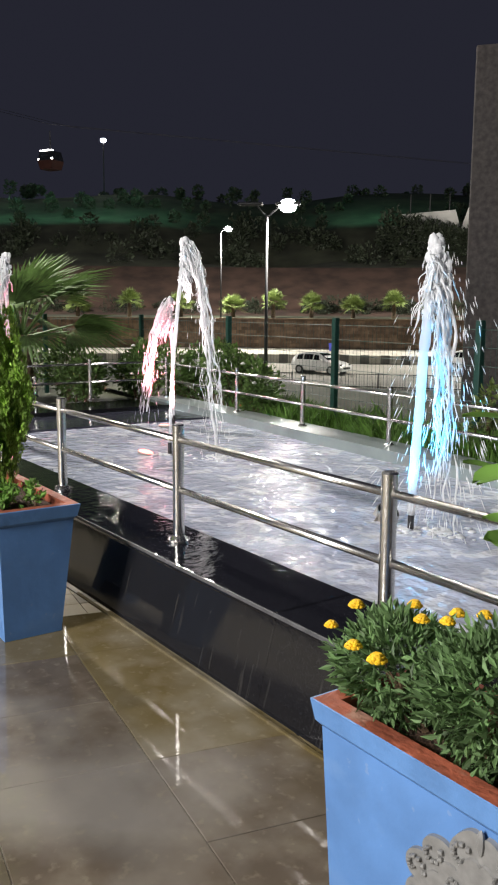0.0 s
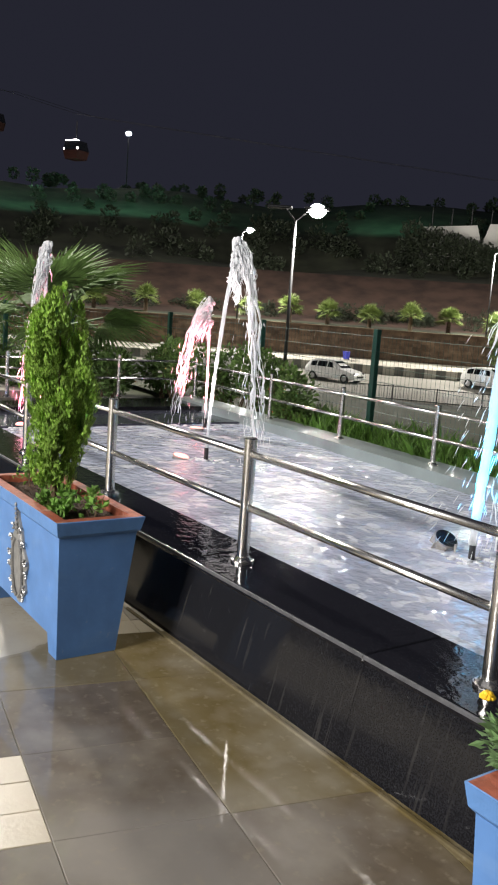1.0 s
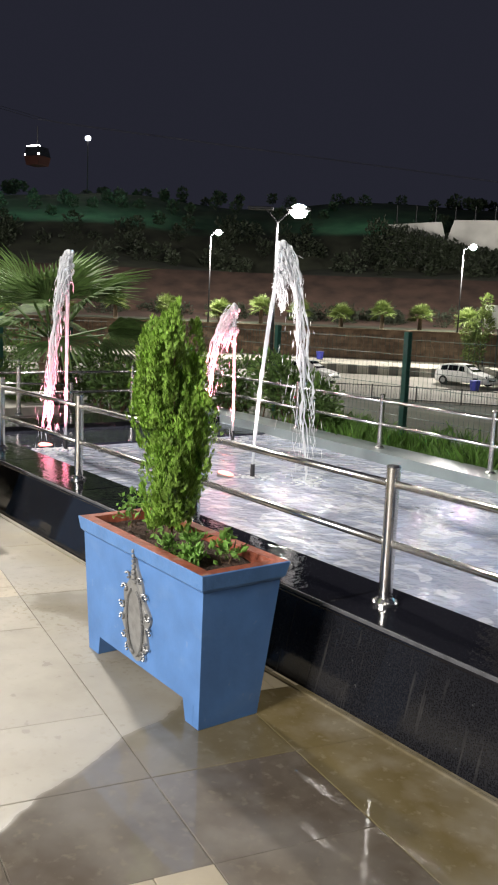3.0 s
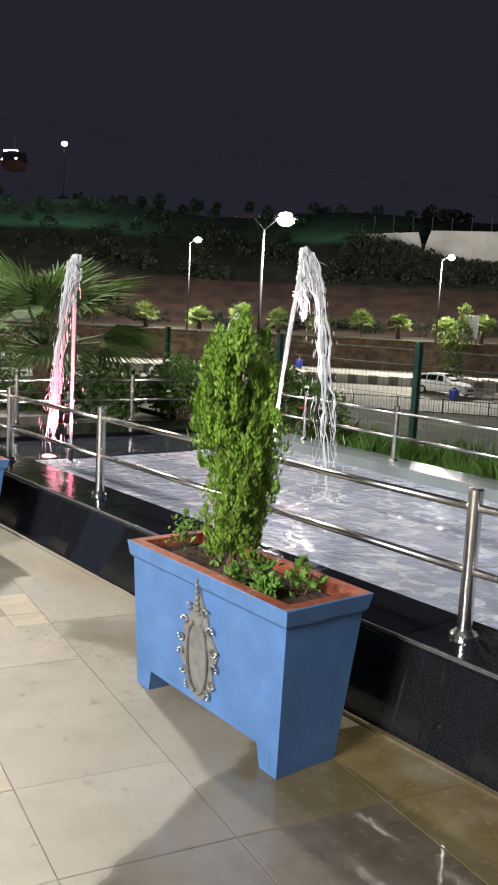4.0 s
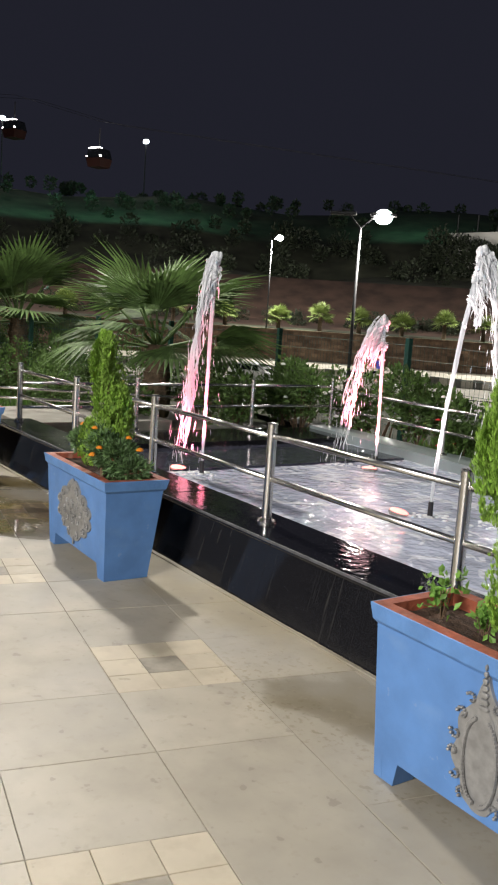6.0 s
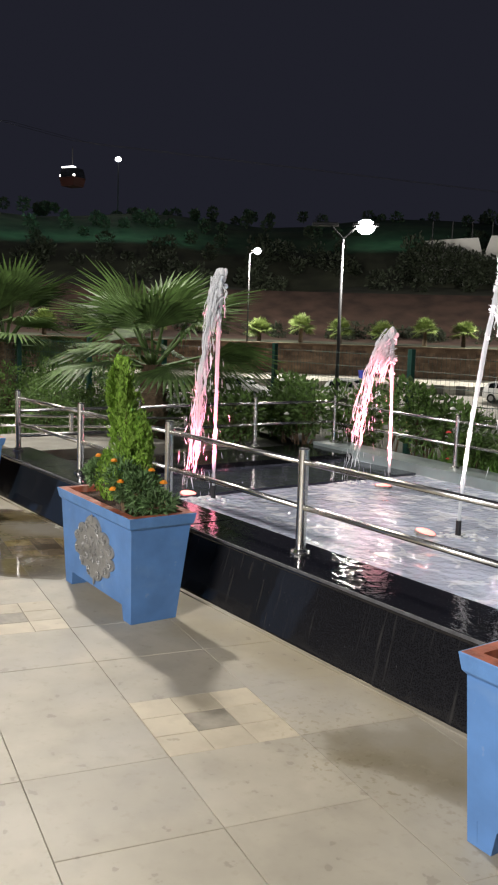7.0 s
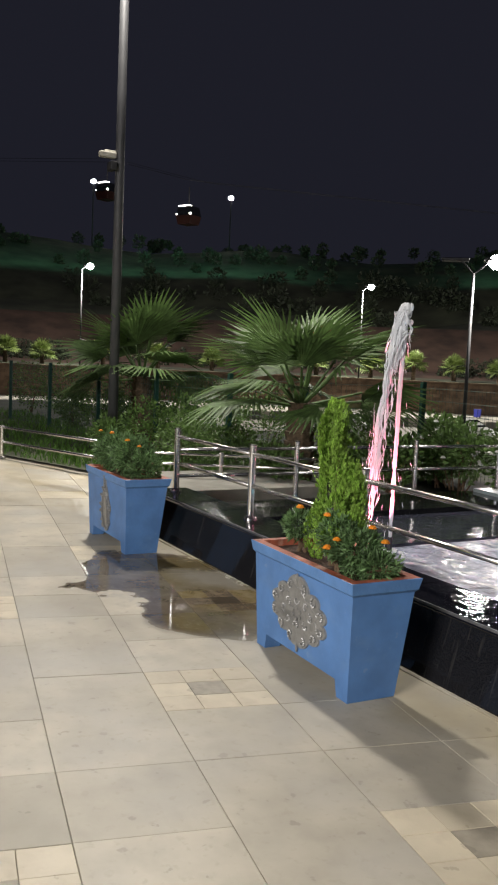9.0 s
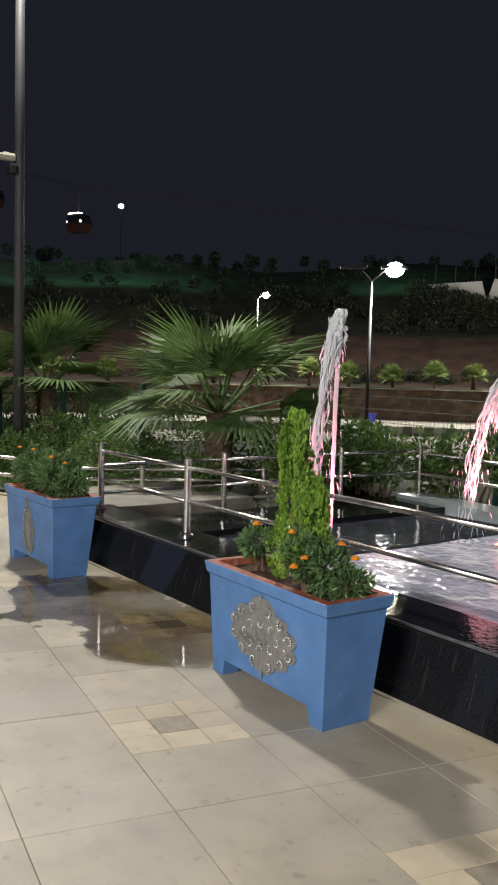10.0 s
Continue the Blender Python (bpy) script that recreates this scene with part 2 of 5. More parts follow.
def water_material():
    m = mat("rippled_pool_water", (0.50, 0.535, 0.665), 0.03, vary=0.25, scale=2.2, bump=0.0, spec=0.7)
    nt = m.node_tree
    n, l = nt.nodes, nt.links
    p = n["Principled BSDF"]
    geo = n.new("ShaderNodeNewGeometry")

    def field(s, detail, bend):
        t = n.new("ShaderNodeTexNoise")
        t.inputs["Scale"].default_value, t.inputs["Detail"].default_value, t.inputs["Distortion"].default_value = s, detail, bend
        l.new(geo.outputs["Position"], t.inputs["Vector"])
        return t.outputs["Fac"]

    # drifting foam in ragged patches
    foam = n.new("ShaderNodeMapRange")
    foam.inputs["From Min"].default_value, foam.inputs["From Max"].default_value, foam.inputs["To Max"].default_value = 0.535, 0.575, 0.7
    l.new(field(4.6, 3, 0.9), foam.inputs["Value"])
    mix = n.new("ShaderNodeMix")
    mix.data_type = "RGBA"
    l.new(foam.outputs[0], mix.inputs["Factor"])
    l.new(p.inputs["Base Color"].links[0].from_socket, mix.inputs["A"])
    mix.inputs["B"].default_value = (0.86, 0.88, 0.94, 1)
    l.new(mix.outputs["Result"], p.inputs["Base Color"])
    h = None
    for s, w in ((7.5, 1.0), (24.0, 0.30)):
        k = n.new("ShaderNodeMath")
        k.operation = "MULTIPLY_ADD"
        k.inputs[1].default_value = w
        l.new(field(s, 1, 0.2), k.inputs[0])
        if h:
            l.new(h, k.inputs[2])
        h = k.outputs[0]
    b = n.new("ShaderNodeBump")
    b.inputs["Strength"].default_value, b.inputs["Distance"].default_value = 0.45, 0.06
    l.new(h, b.inputs["Height"])
    l.new(b.outputs["Normal"], p.inputs["Normal"])
    return m


def spray_material(name="white_spray", base=(0.93, 0.94, 0.96), clear=0.1):
    m = bpy.data.materials.new(name)
    m.use_nodes = True
    n, l = m.node_tree.nodes, m.node_tree.links
    p = n["Principled BSDF"]
    p.inputs["Base Color"].default_value = (*base, 1)
    p.inputs["Roughness"].default_value = 0.25
    tr = n.new("ShaderNodeBsdfTranslucent")
    tr.inputs["Color"].default_value = (*base, 1)
    tp = n.new("ShaderNodeBsdfTransparent")
    a, b = n.new("ShaderNodeMixShader"), n.new("ShaderNodeMixShader")
    a.inputs[0].default_value, b.inputs[0].default_value = 0.28, clear
    l.new(p.outputs[0], a.inputs[1])
    l.new(tr.outputs[0], a.inputs[2])
    l.new(a.outputs[0], b.inputs[1])
    l.new(tp.outputs[0], b.inputs[2])
    l.new(b.outputs[0], n["Material Output"].inputs["Surface"])
    return m




def streaks(m, stretch, lo, hi, colour, amount, rough=None):
    """Lime runs or mottling laid over a material's colour."""
    n, l = m.node_tree.nodes, m.node_tree.links
    p = n["Principled BSDF"]
    geo = n.new("ShaderNodeNewGeometry")
    mp = n.new("ShaderNodeMapping")
    mp.inputs["Scale"].default_value = stretch
    l.new(geo.outputs["Position"], mp.inputs["Vector"])
    t = n.new("ShaderNodeTexNoise")
    t.inputs["Scale"].default_value, t.inputs["Detail"].default_value = 1.0, 5
    l.new(mp.outputs[0], t.inputs["Vector"])
    r = n.new("ShaderNodeMapRange")
    r.inputs["From Min"].default_value, r.inputs["From Max"].default_value = lo, hi
    r.inputs["To Max"].default_value = amount
    l.new(t.outputs["Fac"], r.inputs["Value"])
    mix = n.new("ShaderNodeMix")
    mix.data_type = "RGBA"
    l.new(r.outputs[0], mix.inputs["Factor"])
    l.new(p.inputs["Base Color"].links[0].from_socket, mix.inputs["A"])
    mix.inputs["B"].default_value = (*colour, 1)
    l.new(mix.outputs["Result"], p.inputs["Base Color"])


streaks(M_GRANITE, (48, 4, 3.0), 0.60, 0.76, (0.13, 0.12, 0.11), 0.20)
streaks(M_GRANITE, (60, 60, 60), 0.71, 0.74, (0.30, 0.30, 0.30), 0.15)
streaks(M_SLAB, (6.5, 6.5, 6.5), 0.48, 0.72, (0.27, 0.235, 0.18), 0.32)
streaks(M_SLAB, (1.1, 1.1, 1.1), 0.45, 0.65, (0.33, 0.315, 0.29), 0.5)
streaks(M_CREAM, (9, 9, 9), 0.5, 0.75, (0.36, 0.30, 0.21), 0.5)
streaks(M_BLUE, (5, 5, 9), 0.56, 0.75, (0.16, 0.27, 0.46), 0.35)
streaks(M_BLUE, (28, 28, 28), 0.68, 0.72, (0.30, 0.34, 0.40), 0.22)
streaks(M_SLAB, (24, 24, 24), 0.58, 0.70, (0.29, 0.25, 0.18), 0.28)
streaks(M_TERRA, (14, 14, 14), 0.58, 0.68, (0.42, 0.27, 0.2), 0.6)
M_SEEDLING = leafy("seedling_leaf", (0.17, 0.33, 0.06), 0.35)
M_HOUSING = mat("weathered_bronze", (0.42, 0.39, 0.35), 0.45, 0.4, vary=0.3, scale=25, bump=0.2)
M_WATER = water_material()
M_SHELF = mat("black_granite_under_water", (0.045, 0.047, 0.066), 0.05, vary=0.4, scale=5, bump=0.30, bump_scale=7)
M_SPRAY = spray_material()
M_RISING = spray_material("rising_water", (0.86, 0.89, 0.93), 0.45)

# ---- building helpers ----


def link(name, bm, material, parent=None, label="", smooth=False):
    me = bpy.data.meshes.new(name)
    bm.to_mesh(me)
    bm.free()
    me.materials.append(material)
    if smooth:
        me.shade_smooth()
    ob = new(name, me)
    if parent:
        ob.parent = parent
    if label:
        tagged(ob, label)
    return ob


def part(name, bm, material, parent, label="", smooth=False):
    return link(name, bm, material, parent, label, smooth)


def raw(name, verts, faces, material, parent=None, label="", smooth=False):
    me = bpy.data.meshes.new(name)
    me.from_pydata(verts, [], faces)
    me.materials.append(material)
    if smooth:
        me.shade_smooth()
    ob = new(name, me)
    if parent:
        ob.parent = parent
    if label:
        tagged(ob, label)
    return ob


def thing(name, at, label, category, group="", kind="", rz=0):
    ob = new(name)
    ob.matrix_world = pose(*at, 0, 0, rz)
    return tagged(ob, label, category, group, kind)


def box(bm, c, s, bevel=0.0, rz=0.0):
    r = bmesh.ops.create_cube(bm, size=1, matrix=Matrix.Translation(c) @ Matrix.Rotation(rz, 4, "Z") @ Matrix.Diagonal((*s, 1)))
    if bevel:
        edges = list({e for v in r["verts"] for e in v.link_edges})
        bmesh.ops.bevel(bm, geom=edges, offset=bevel, segments=2, affect="EDGES", profile=0.5)
    return bm


def rod(bm, a, b, r0, r1=None, seg=10):
    a, b = Vector(a), Vector(b)
    d = b - a
    m = Matrix.Translation((a + b) / 2) @ d.to_track_quat("Z", "Y").to_matrix().to_4x4()
    bmesh.ops.create_cone(bm, cap_ends=True, segments=seg, radius1=r0, radius2=r0 if r1 is None else r1, depth=d.length, matrix=m)
    return bm


def ball(bm, c, s, seg=8):
    s = s if isinstance(s, tuple) else (s, s, s)
    bmesh.ops.create_uvsphere(bm, u_segments=seg, v_segments=max(4, seg // 2 + 1), radius=1, matrix=Matrix.Translation(c) @ Matrix.Diagonal((*s, 1)))
    return bm


def leaf_cloud(rng, centre, radii, n, size, verts, faces, up=0.3, hollow=0.55, wide=0.28):
    """Folded leaves spread through an uneven ellipsoid."""
    for _ in range(n):
        d = Vector((rng.gauss(0, 1), rng.gauss(0, 1), rng.gauss(0, 1))).normalized()
        k = hollow + (1 - hollow) * rng.random() ** 0.6
        k *= 0.8 + 0.35 * noise.noise(d * 1.9 + Vector(centre))
        p = Vector((centre[0] + d.x * radii[0] * k, centre[1] + d.y * radii[1] * k, centre[2] + d.z * radii[2] * k))
        ax = (d + Vector((rng.gauss(0, 0.6), rng.gauss(0, 0.6), up + rng.gauss(0, 0.5)))).normalized()
        side = ax.cross(Vector((rng.gauss(0, 1), rng.gauss(0, 1), rng.gauss(0, 1)))).normalized()
        s = size * rng.uniform(0.6, 1.4)
        drop = ax.cross(side) * s * 0.12
        i = len(verts)
        verts += [p, p + ax * s * 0.5 + side * s * wide - drop, p + ax * s, p + ax * s * 0.5 - side * s * wide - drop]
        faces += [(i, i + 1, i + 2), (i, i + 2, i + 3)]


def bush(name, at, lobes, n, size, material, label, category="bush", seed=1, flowers=(), group="", wide=0.28):
    rng = random.Random(seed)
    root = thing(name, at, label, category, group)
    v, f = [], []
    total = sum(r[0] * r[2] for _, r in lobes)
    for c, r in lobes:
        leaf_cloud(rng, c, r, int(n * r[0] * r[2] / total), size, v, f, wide=wide)
    tagged(raw("foliage", v, f, material, root), kind="stuff")
    bm = bmesh.new()
    for c, r in lobes:
        for k in range(3):
            rod(bm, (c[0] * 0.6 + rng.gauss(0, 0.03), c[1] * 0.6 + rng.gauss(0, 0.03), 0), (c[0] + rng.gauss(0, r[0] * 0.3), c[1] + rng.gauss(0, r[1] * 0.3), c[2]), 0.012, 0.005, 5)
    tagged(part("branching_stem", bm, M_STEM, root), kind="stuff")
    for (fx, fy, fz), fs, fm in flowers:
        bm = bmesh.new()
        for ring, (rr, zz, k) in enumerate(((1.0, 0.0, 9), (0.7, 0.25, 7), (0.35, 0.42, 5))):
            for j in range(k):
                a = 2 * math.pi * (j + 0.5 * ring) / k
                ball(bm, (fx + math.cos(a) * fs * rr * 0.6, fy + math.sin(a) * fs * rr * 0.6, fz + fs * zz), (fs * 0.36, fs * 0.36, fs * 0.2), 5)
        part("flower", bm, fm, root, smooth=True)
    return root

# ---- ground and far terrain ----
EYE0 = Vector((1.0, -2.0, 0))
PROFILE = [(0, -0.3), (15, -0.3), (17, -0.5), (26, -1.3), (43, -2.45), (45, -2.62), (57, -2.75), (61.8, -2.3), (62, -1.72), (64.4, -1.3), (64.9, 0.8), (66, 1.0), (74, 1.1), (78, 1.7), (88, 6.0), (95, 7.2), (104, 11.5), (114, 14.9), (119, 16.6), (126, 18.2), (135, 18.0), (160, 12), (230, 2), (320, -2), (1200, -2), (3000, -2)]


def terrain():
    az = [radians(a) for a in range(0, 361, 3)]
    verts, faces, mats = [], [], []
    for a in az:
        # the high ground lies ahead; behind the plaza the sheet stays low
        away = abs((math.degrees(a) - 132 + 180) % 360 - 180)
        hill = max(0.0, min(1.0, (125 - away) / 35))
        for r, z in PROFILE:
            zz = z if r < 64.6 else -1.7 + (z + 1.7) * hill
            if r > 90:
                zz += 2.2 * noise.noise(Vector((r * 0.02, a * 5, 0))) * hill
            verts.append((EYE0.x + r * math.cos(a), EYE0.y + r * math.sin(a), zz))
    k = len(PROFILE)
    for i in range(len(az) - 1):
        for j in range(k - 1):
            faces.append((i * k + j, i * k + j + 1, (i + 1) * k + j + 1, (i + 1) * k + j))
            r = PROFILE[j][0]
            mats.append(1 if 45 <= r < 61.7 else 2 if 74 <= r < 88 else 3 if 61.9 <= r < 64.2 else 0)
    ob = raw("ground", verts, faces, M_GROUND)
    for m in (M_ROAD, M_EARTH, M_KERB):
        ob.data.materials.append(m)
    ob.data.polygons.foreach_set("material_index", mats)
    return tagged(ob, "dark sloping ground with asphalt road and brown earth bank", "ground", kind="structure")


terrain()


def polar(deg, r, z=0.0):
    a = radians(deg)
    return Vector((EYE0.x + r * math.cos(a), EYE0.y + r * math.sin(a), z))


def ground_z(r):
    for (r0, z0), (r1, z1) in zip(PROFILE, PROFILE[1:]):
        if r0 <= r <= r1:
            return z0 + (z1 - z0) * (r - r0) / (r1 - r0)
    return 0.0


# ---- paving: half-metre grid, turned about ten degrees ----
GO, GU, GV = Vector((-2.43, -0.416)), Vector((0.4945, -0.080)), Vector((0.128, 0.535))


def grid(i, j):
    return GO + GU * i + GV * j


base = link("pavement", box(box(bmesh.new(), (-9.4, -4.66, -0.117), (38, 10.56, 0.22)), (-17.7, 1.62, -0.117), (20.0, 2.0, 0.22)), M_GROUT)
tagged(base, "grey stone slab paving, partly wet, with cream square insets", "paving", kind="structure")
slab_mesh = {}


def slab_data(w, d, material):
    """One stone, as wide and deep as its cells, with a fine chamfer."""
    key = (round(w, 2), round(d, 2), material.name)
    if key not in slab_mesh:
        bm = bmesh.new()
        gap, cham = 0.0012, 0.0018
        rings = []
        for inset, z in ((gap, -0.05), (gap, -cham), (gap + cham, 0.0)):
            iu, iv = inset / GU.length, inset / GV.length
            rings.append([bm.verts.new((*(GU * (a * (w / 2 - iu)) + GV * (b * (d / 2 - iv))), z)) for a, b in ((-1, -1), (-1, 1), (1, 1), (1, -1))])
        for r, s in zip(rings, rings[1:]):
            for k in range(4):
                bm.faces.new((r[k], r[(k + 1) % 4], s[(k + 1) % 4], s[k]))
        bm.faces.new(rings[-1])
        bmesh.ops.recalc_face_normals(bm, faces=bm.faces)
        me = bpy.data.meshes.new("slab")
        bm.to_mesh(me)
        bm.free()
        me.materials.append(material)
        slab_mesh[key] = me
    return slab_mesh[key]


def slab(i0, i1, j0, j1, material, drop=0.0):
    c = grid((i0 + i1) / 2, (j0 + j1) / 2)
    if c.y > (1.25 if c.x > -7.7 else 2.0) or c.y < -9.2 or c.x > 9.3 or (c.x < -10 and c.y > 1.6 + 0.362 * (c.x + 10.4)):
        return
    ob = new("paving_slab" if material is M_SLAB else "inset_tile", slab_data(i1 - i0, j1 - j0, material))
    ob.parent = base
    ob.location = (c.x, c.y, -0.002 + drop)


rng = random.Random(5)
for j in range(-17, 6):
    turn = j % 3
    for k in range(-9, 6):
        o = 6 * k + (3 if turn == 2 else 0)
        c = grid(o + 3, j + 0.5)
        if not -26 < c.x < 14 or c.y < -8.6:
            continue
        if turn == 1:
            for a, b in ((-1, 0), (0, 1), (1, 3), (3, 5)):
                slab(o + a, o + b, j, j + 1, M_SLAB, rng.uniform(-0.001, 0.001))
            continue
        if (grid(o, j) - Vector((-2.5, -0.5))).length < 6.5:
            for a in range(3):
                for b in range(3):
                    slab(o + a / 3, o + (a + 1) / 3, j + b / 3, j + (b + 1) / 3, M_CENTRE if a == b == 1 else M_CREAM, rng.uniform(-0.001, 0.001))
        else:
            slab(o, o + 1, j, j + 1, M_CREAM)
        for a, b in ((1, 2), (2, 4), (4, 5), (5, 6)):
            slab(o + a, o + b, j, j + 1, M_SLAB, rng.uniform(-0.001, 0.001))
# pale edging strip at the foot of the pool wall
link_edge = link("edging_strip", box(bmesh.new(), (-1.0, 0.592, -0.008), (13.2, 0.018, 0.03), 0.003), M_SLAB)
tagged(link_edge, "narrow pale stone strip along the pool wall", "edging", kind="structure")

# ---- pool ----
YF, YT, CAP, INNER = 0.622, 0.722, 0.37, 1.10
X0, X1 = -7.62, 6.2
WATER = 0.13


def far_y(x):
    return 4.62 - 0.09 * (x + 2.19)


wall = link("pool_wall", box(bmesh.new(), ((X0 + X1) / 2, (YT + INNER) / 2 + 0.02, 0.1), (X1 - X0 - 0.02, INNER - YT - 0.05, 0.46)), M_GRANITE)
tagged(wall, "low black polished granite pool wall, wet with overflow", "pool wall", kind="structure")
n_pan = 11
for k in range(n_pan):
    w = (X1 - X0) / n_pan
    x = X0 + w * (k + 0.5)
    # the facing leans back from foot to coping
    a, b = x - w / 2 + 0.001, x + w / 2 - 0.001
    bm = bmesh.new()
    foot = [bm.verts.new(p) for p in ((a, YF, -0.02), (b, YF, -0.02), (b, YT + 0.03, -0.02), (a, YT + 0.03, -0.02))]
    head = [bm.verts.new(p) for p in ((a, YT - 0.004, CAP - 0.037), (b, YT - 0.004, CAP - 0.037), (b, YT + 0.03, CAP - 0.037), (a, YT + 0.03, CAP - 0.037))]
    for q in range(4):
        bm.faces.new((foot[q], foot[(q + 1) % 4], head[(q + 1) % 4], head[q]))
    bm.faces.new(head)
    part("granite_panel", bm, M_GRANITE, wall)
    bm = box(bmesh.new(), (x, (YT + INNER) / 2 + 0.004, CAP - 0.018), (w - 0.002, INNER - YT + 0.03, 0.036), 0.008)
    cop = part("granite_coping", bm, M_COPING, wall)
    # thin strip whose pale colour draws the highlight on the coping edge
    part("edge_catch", box(bmesh.new(), (x, YT - 0.0125, CAP - 0.009), (w - 0.002, 0.009, 0.016), 0.002), M_EDGECATCH, cop, "pale strip for the light caught on the granite edge")

left = link("pool_wall_end", box(bmesh.new(), (-7.24, 3.1, -0.05), (0.9, 4.2, 0.5), 0.006), M_GRANITE)
tagged(left, "black granite rim along the end of the pool", "pool wall", kind="structure")
bm = bmesh.new()
for x0, x1 in ((X0, -4.0), (-4.0, -0.5), (-0.5, 3.0), (3.0, X1)):
    ya, yb = far_y(x0), far_y(x1)
    vs = [bm.verts.new(p) for p in ((x0, ya - 0.2, -0.2), (x1, yb - 0.2, -0.2), (x1, yb + 0.22, -0.2), (x0, ya + 0.22, -0.2), (x0, ya - 0.2, 0.24), (x1, yb - 0.2, 0.24), (x1, yb + 0.22, 0.24), (x0, ya + 0.22, 0.24))]
    for q in ((0, 1, 5, 4), (1, 2, 6, 5), (2, 3, 7, 6), (3, 0, 4, 7), (4, 5, 6, 7)):
        bm.faces.new([vs[i] for i in q])
tagged(link("pool_wall_far", bm, M_RIM), "grey-green polished stone rim on the far side of the pool", "pool wall", kind="structure")
bm = bmesh.new()
vs = [bm.verts.new(p) for p in ((X0, YF + 0.2, WATER), (X1, YF + 0.2, WATER), (X1, far_y(X1), WATER), (X0, far_y(X0), WATER))]
bm.faces.new(vs)
bmesh.ops.subdivide_edges(bm, edges=bm.edges, cuts=60, use_grid_fill=True)
for v in bm.verts:
    v.co.z += 0.008 * noise.noise(Vector((v.co.x * 3, v.co.y * 3, 1))) + 0.004 * noise.noise(Vector((v.co.x * 9, v.co.y * 9, 4)))
tagged(link("pool_water", bm, M_WATER, smooth=True), "rippled pale grey fountain pool water", "water", kind="structure")

bm = bmesh.new()
box(bm, (-6.6, 2.62, 0.02), (1.95, 3.0, 0.26), 0.01)
box(bm, (-6.6, 4.42, 0.02), (1.95, 0.58, 0.26), 0.01)
tagged(link("pool_shelf", bm, M_SHELF), "dark granite shelf under a film of water at the pool end", "pool shelf", kind="structure")

# ---- railings ----


def post(parent, x, y, z, h, r=0.03):
    bm = bmesh.new()
    rod(bm, (x, y, z), (x, y, z + h), r, r, 18)
    p = part("post", bm, M_STEEL, parent, smooth=False)
    p.data.shade_smooth()
    p.data.set_sharp_from_angle(angle=0.6)
    bm = bmesh.new()
    rod(bm, (x, y, z), (x, y, z + 0.012), r * 1.9, r * 1.9, 20)
    rod(bm, (x, y, z + 0.012), (x, y, z + 0.03), r * 1.6, r * 1.1, 20)
    part("base_flange", bm, M_STEEL, p)
    bm = bmesh.new()
    rod(bm, (x, y, z + h), (x, y, z + h + 0.007), r * 1.06, r * 0.9, 18)
    part("post_cap", bm, M_STEEL, p)
    for k in range(4):
        a = math.pi * (k / 2 + 0.25)
        bm = bmesh.new()
        rod(bm, (x + math.cos(a) * r * 1.55, y + math.sin(a) * r * 1.55, z + 0.01), (x + math.cos(a) * r * 1.55, y + math.sin(a) * r * 1.55, z + 0.022), 0.007, 0.006, 6)
        part("bolt", bm, M_STEEL, p)
    return p


def railing(name, pts, z, h, label, heights=(0.88, 0.45), r=0.03, rr=0.017):
    root = thing(name, (0, 0, 0), label, "railing")
    for x, y in pts:
        post(root, x, y, z, h, r)
    for (xa, ya), (xb, yb) in zip(pts, pts[1:]):
        for k in heights:
            bm = bmesh.new()
            rod(bm, (xa, ya, z + h * k), (xb, yb, z + h * k), rr, rr, 14)
            part("rail", bm, M_STEEL, root, smooth=True)
    return root


NEARX = [4.565, 3.065, 1.565, 0.065, -1.437, -2.94, -4.44, -5.935, -7.43]
railing("near_railing", [(x, 0.925) for x in NEARX], CAP, 0.597, "stainless steel two-rail railing on the black granite wall")
railing("end_railing", [(-7.43, 0.925), (-7.40, 2.25), (-7.45, 3.85), (-7.42, 5.08)], 0.25, 0.59, "stainless steel two-rail railing at the end of the pool", r=0.028)
FARX = [-7.42, -5.25, -3.72, -2.19, -0.66, 0.87, 2.4, 3.9]
railing("far_railing", [(x, far_y(x)) for x in FARX], 0.24, 0.57, "stainless steel two-rail railing along the planted strip", r=0.028)

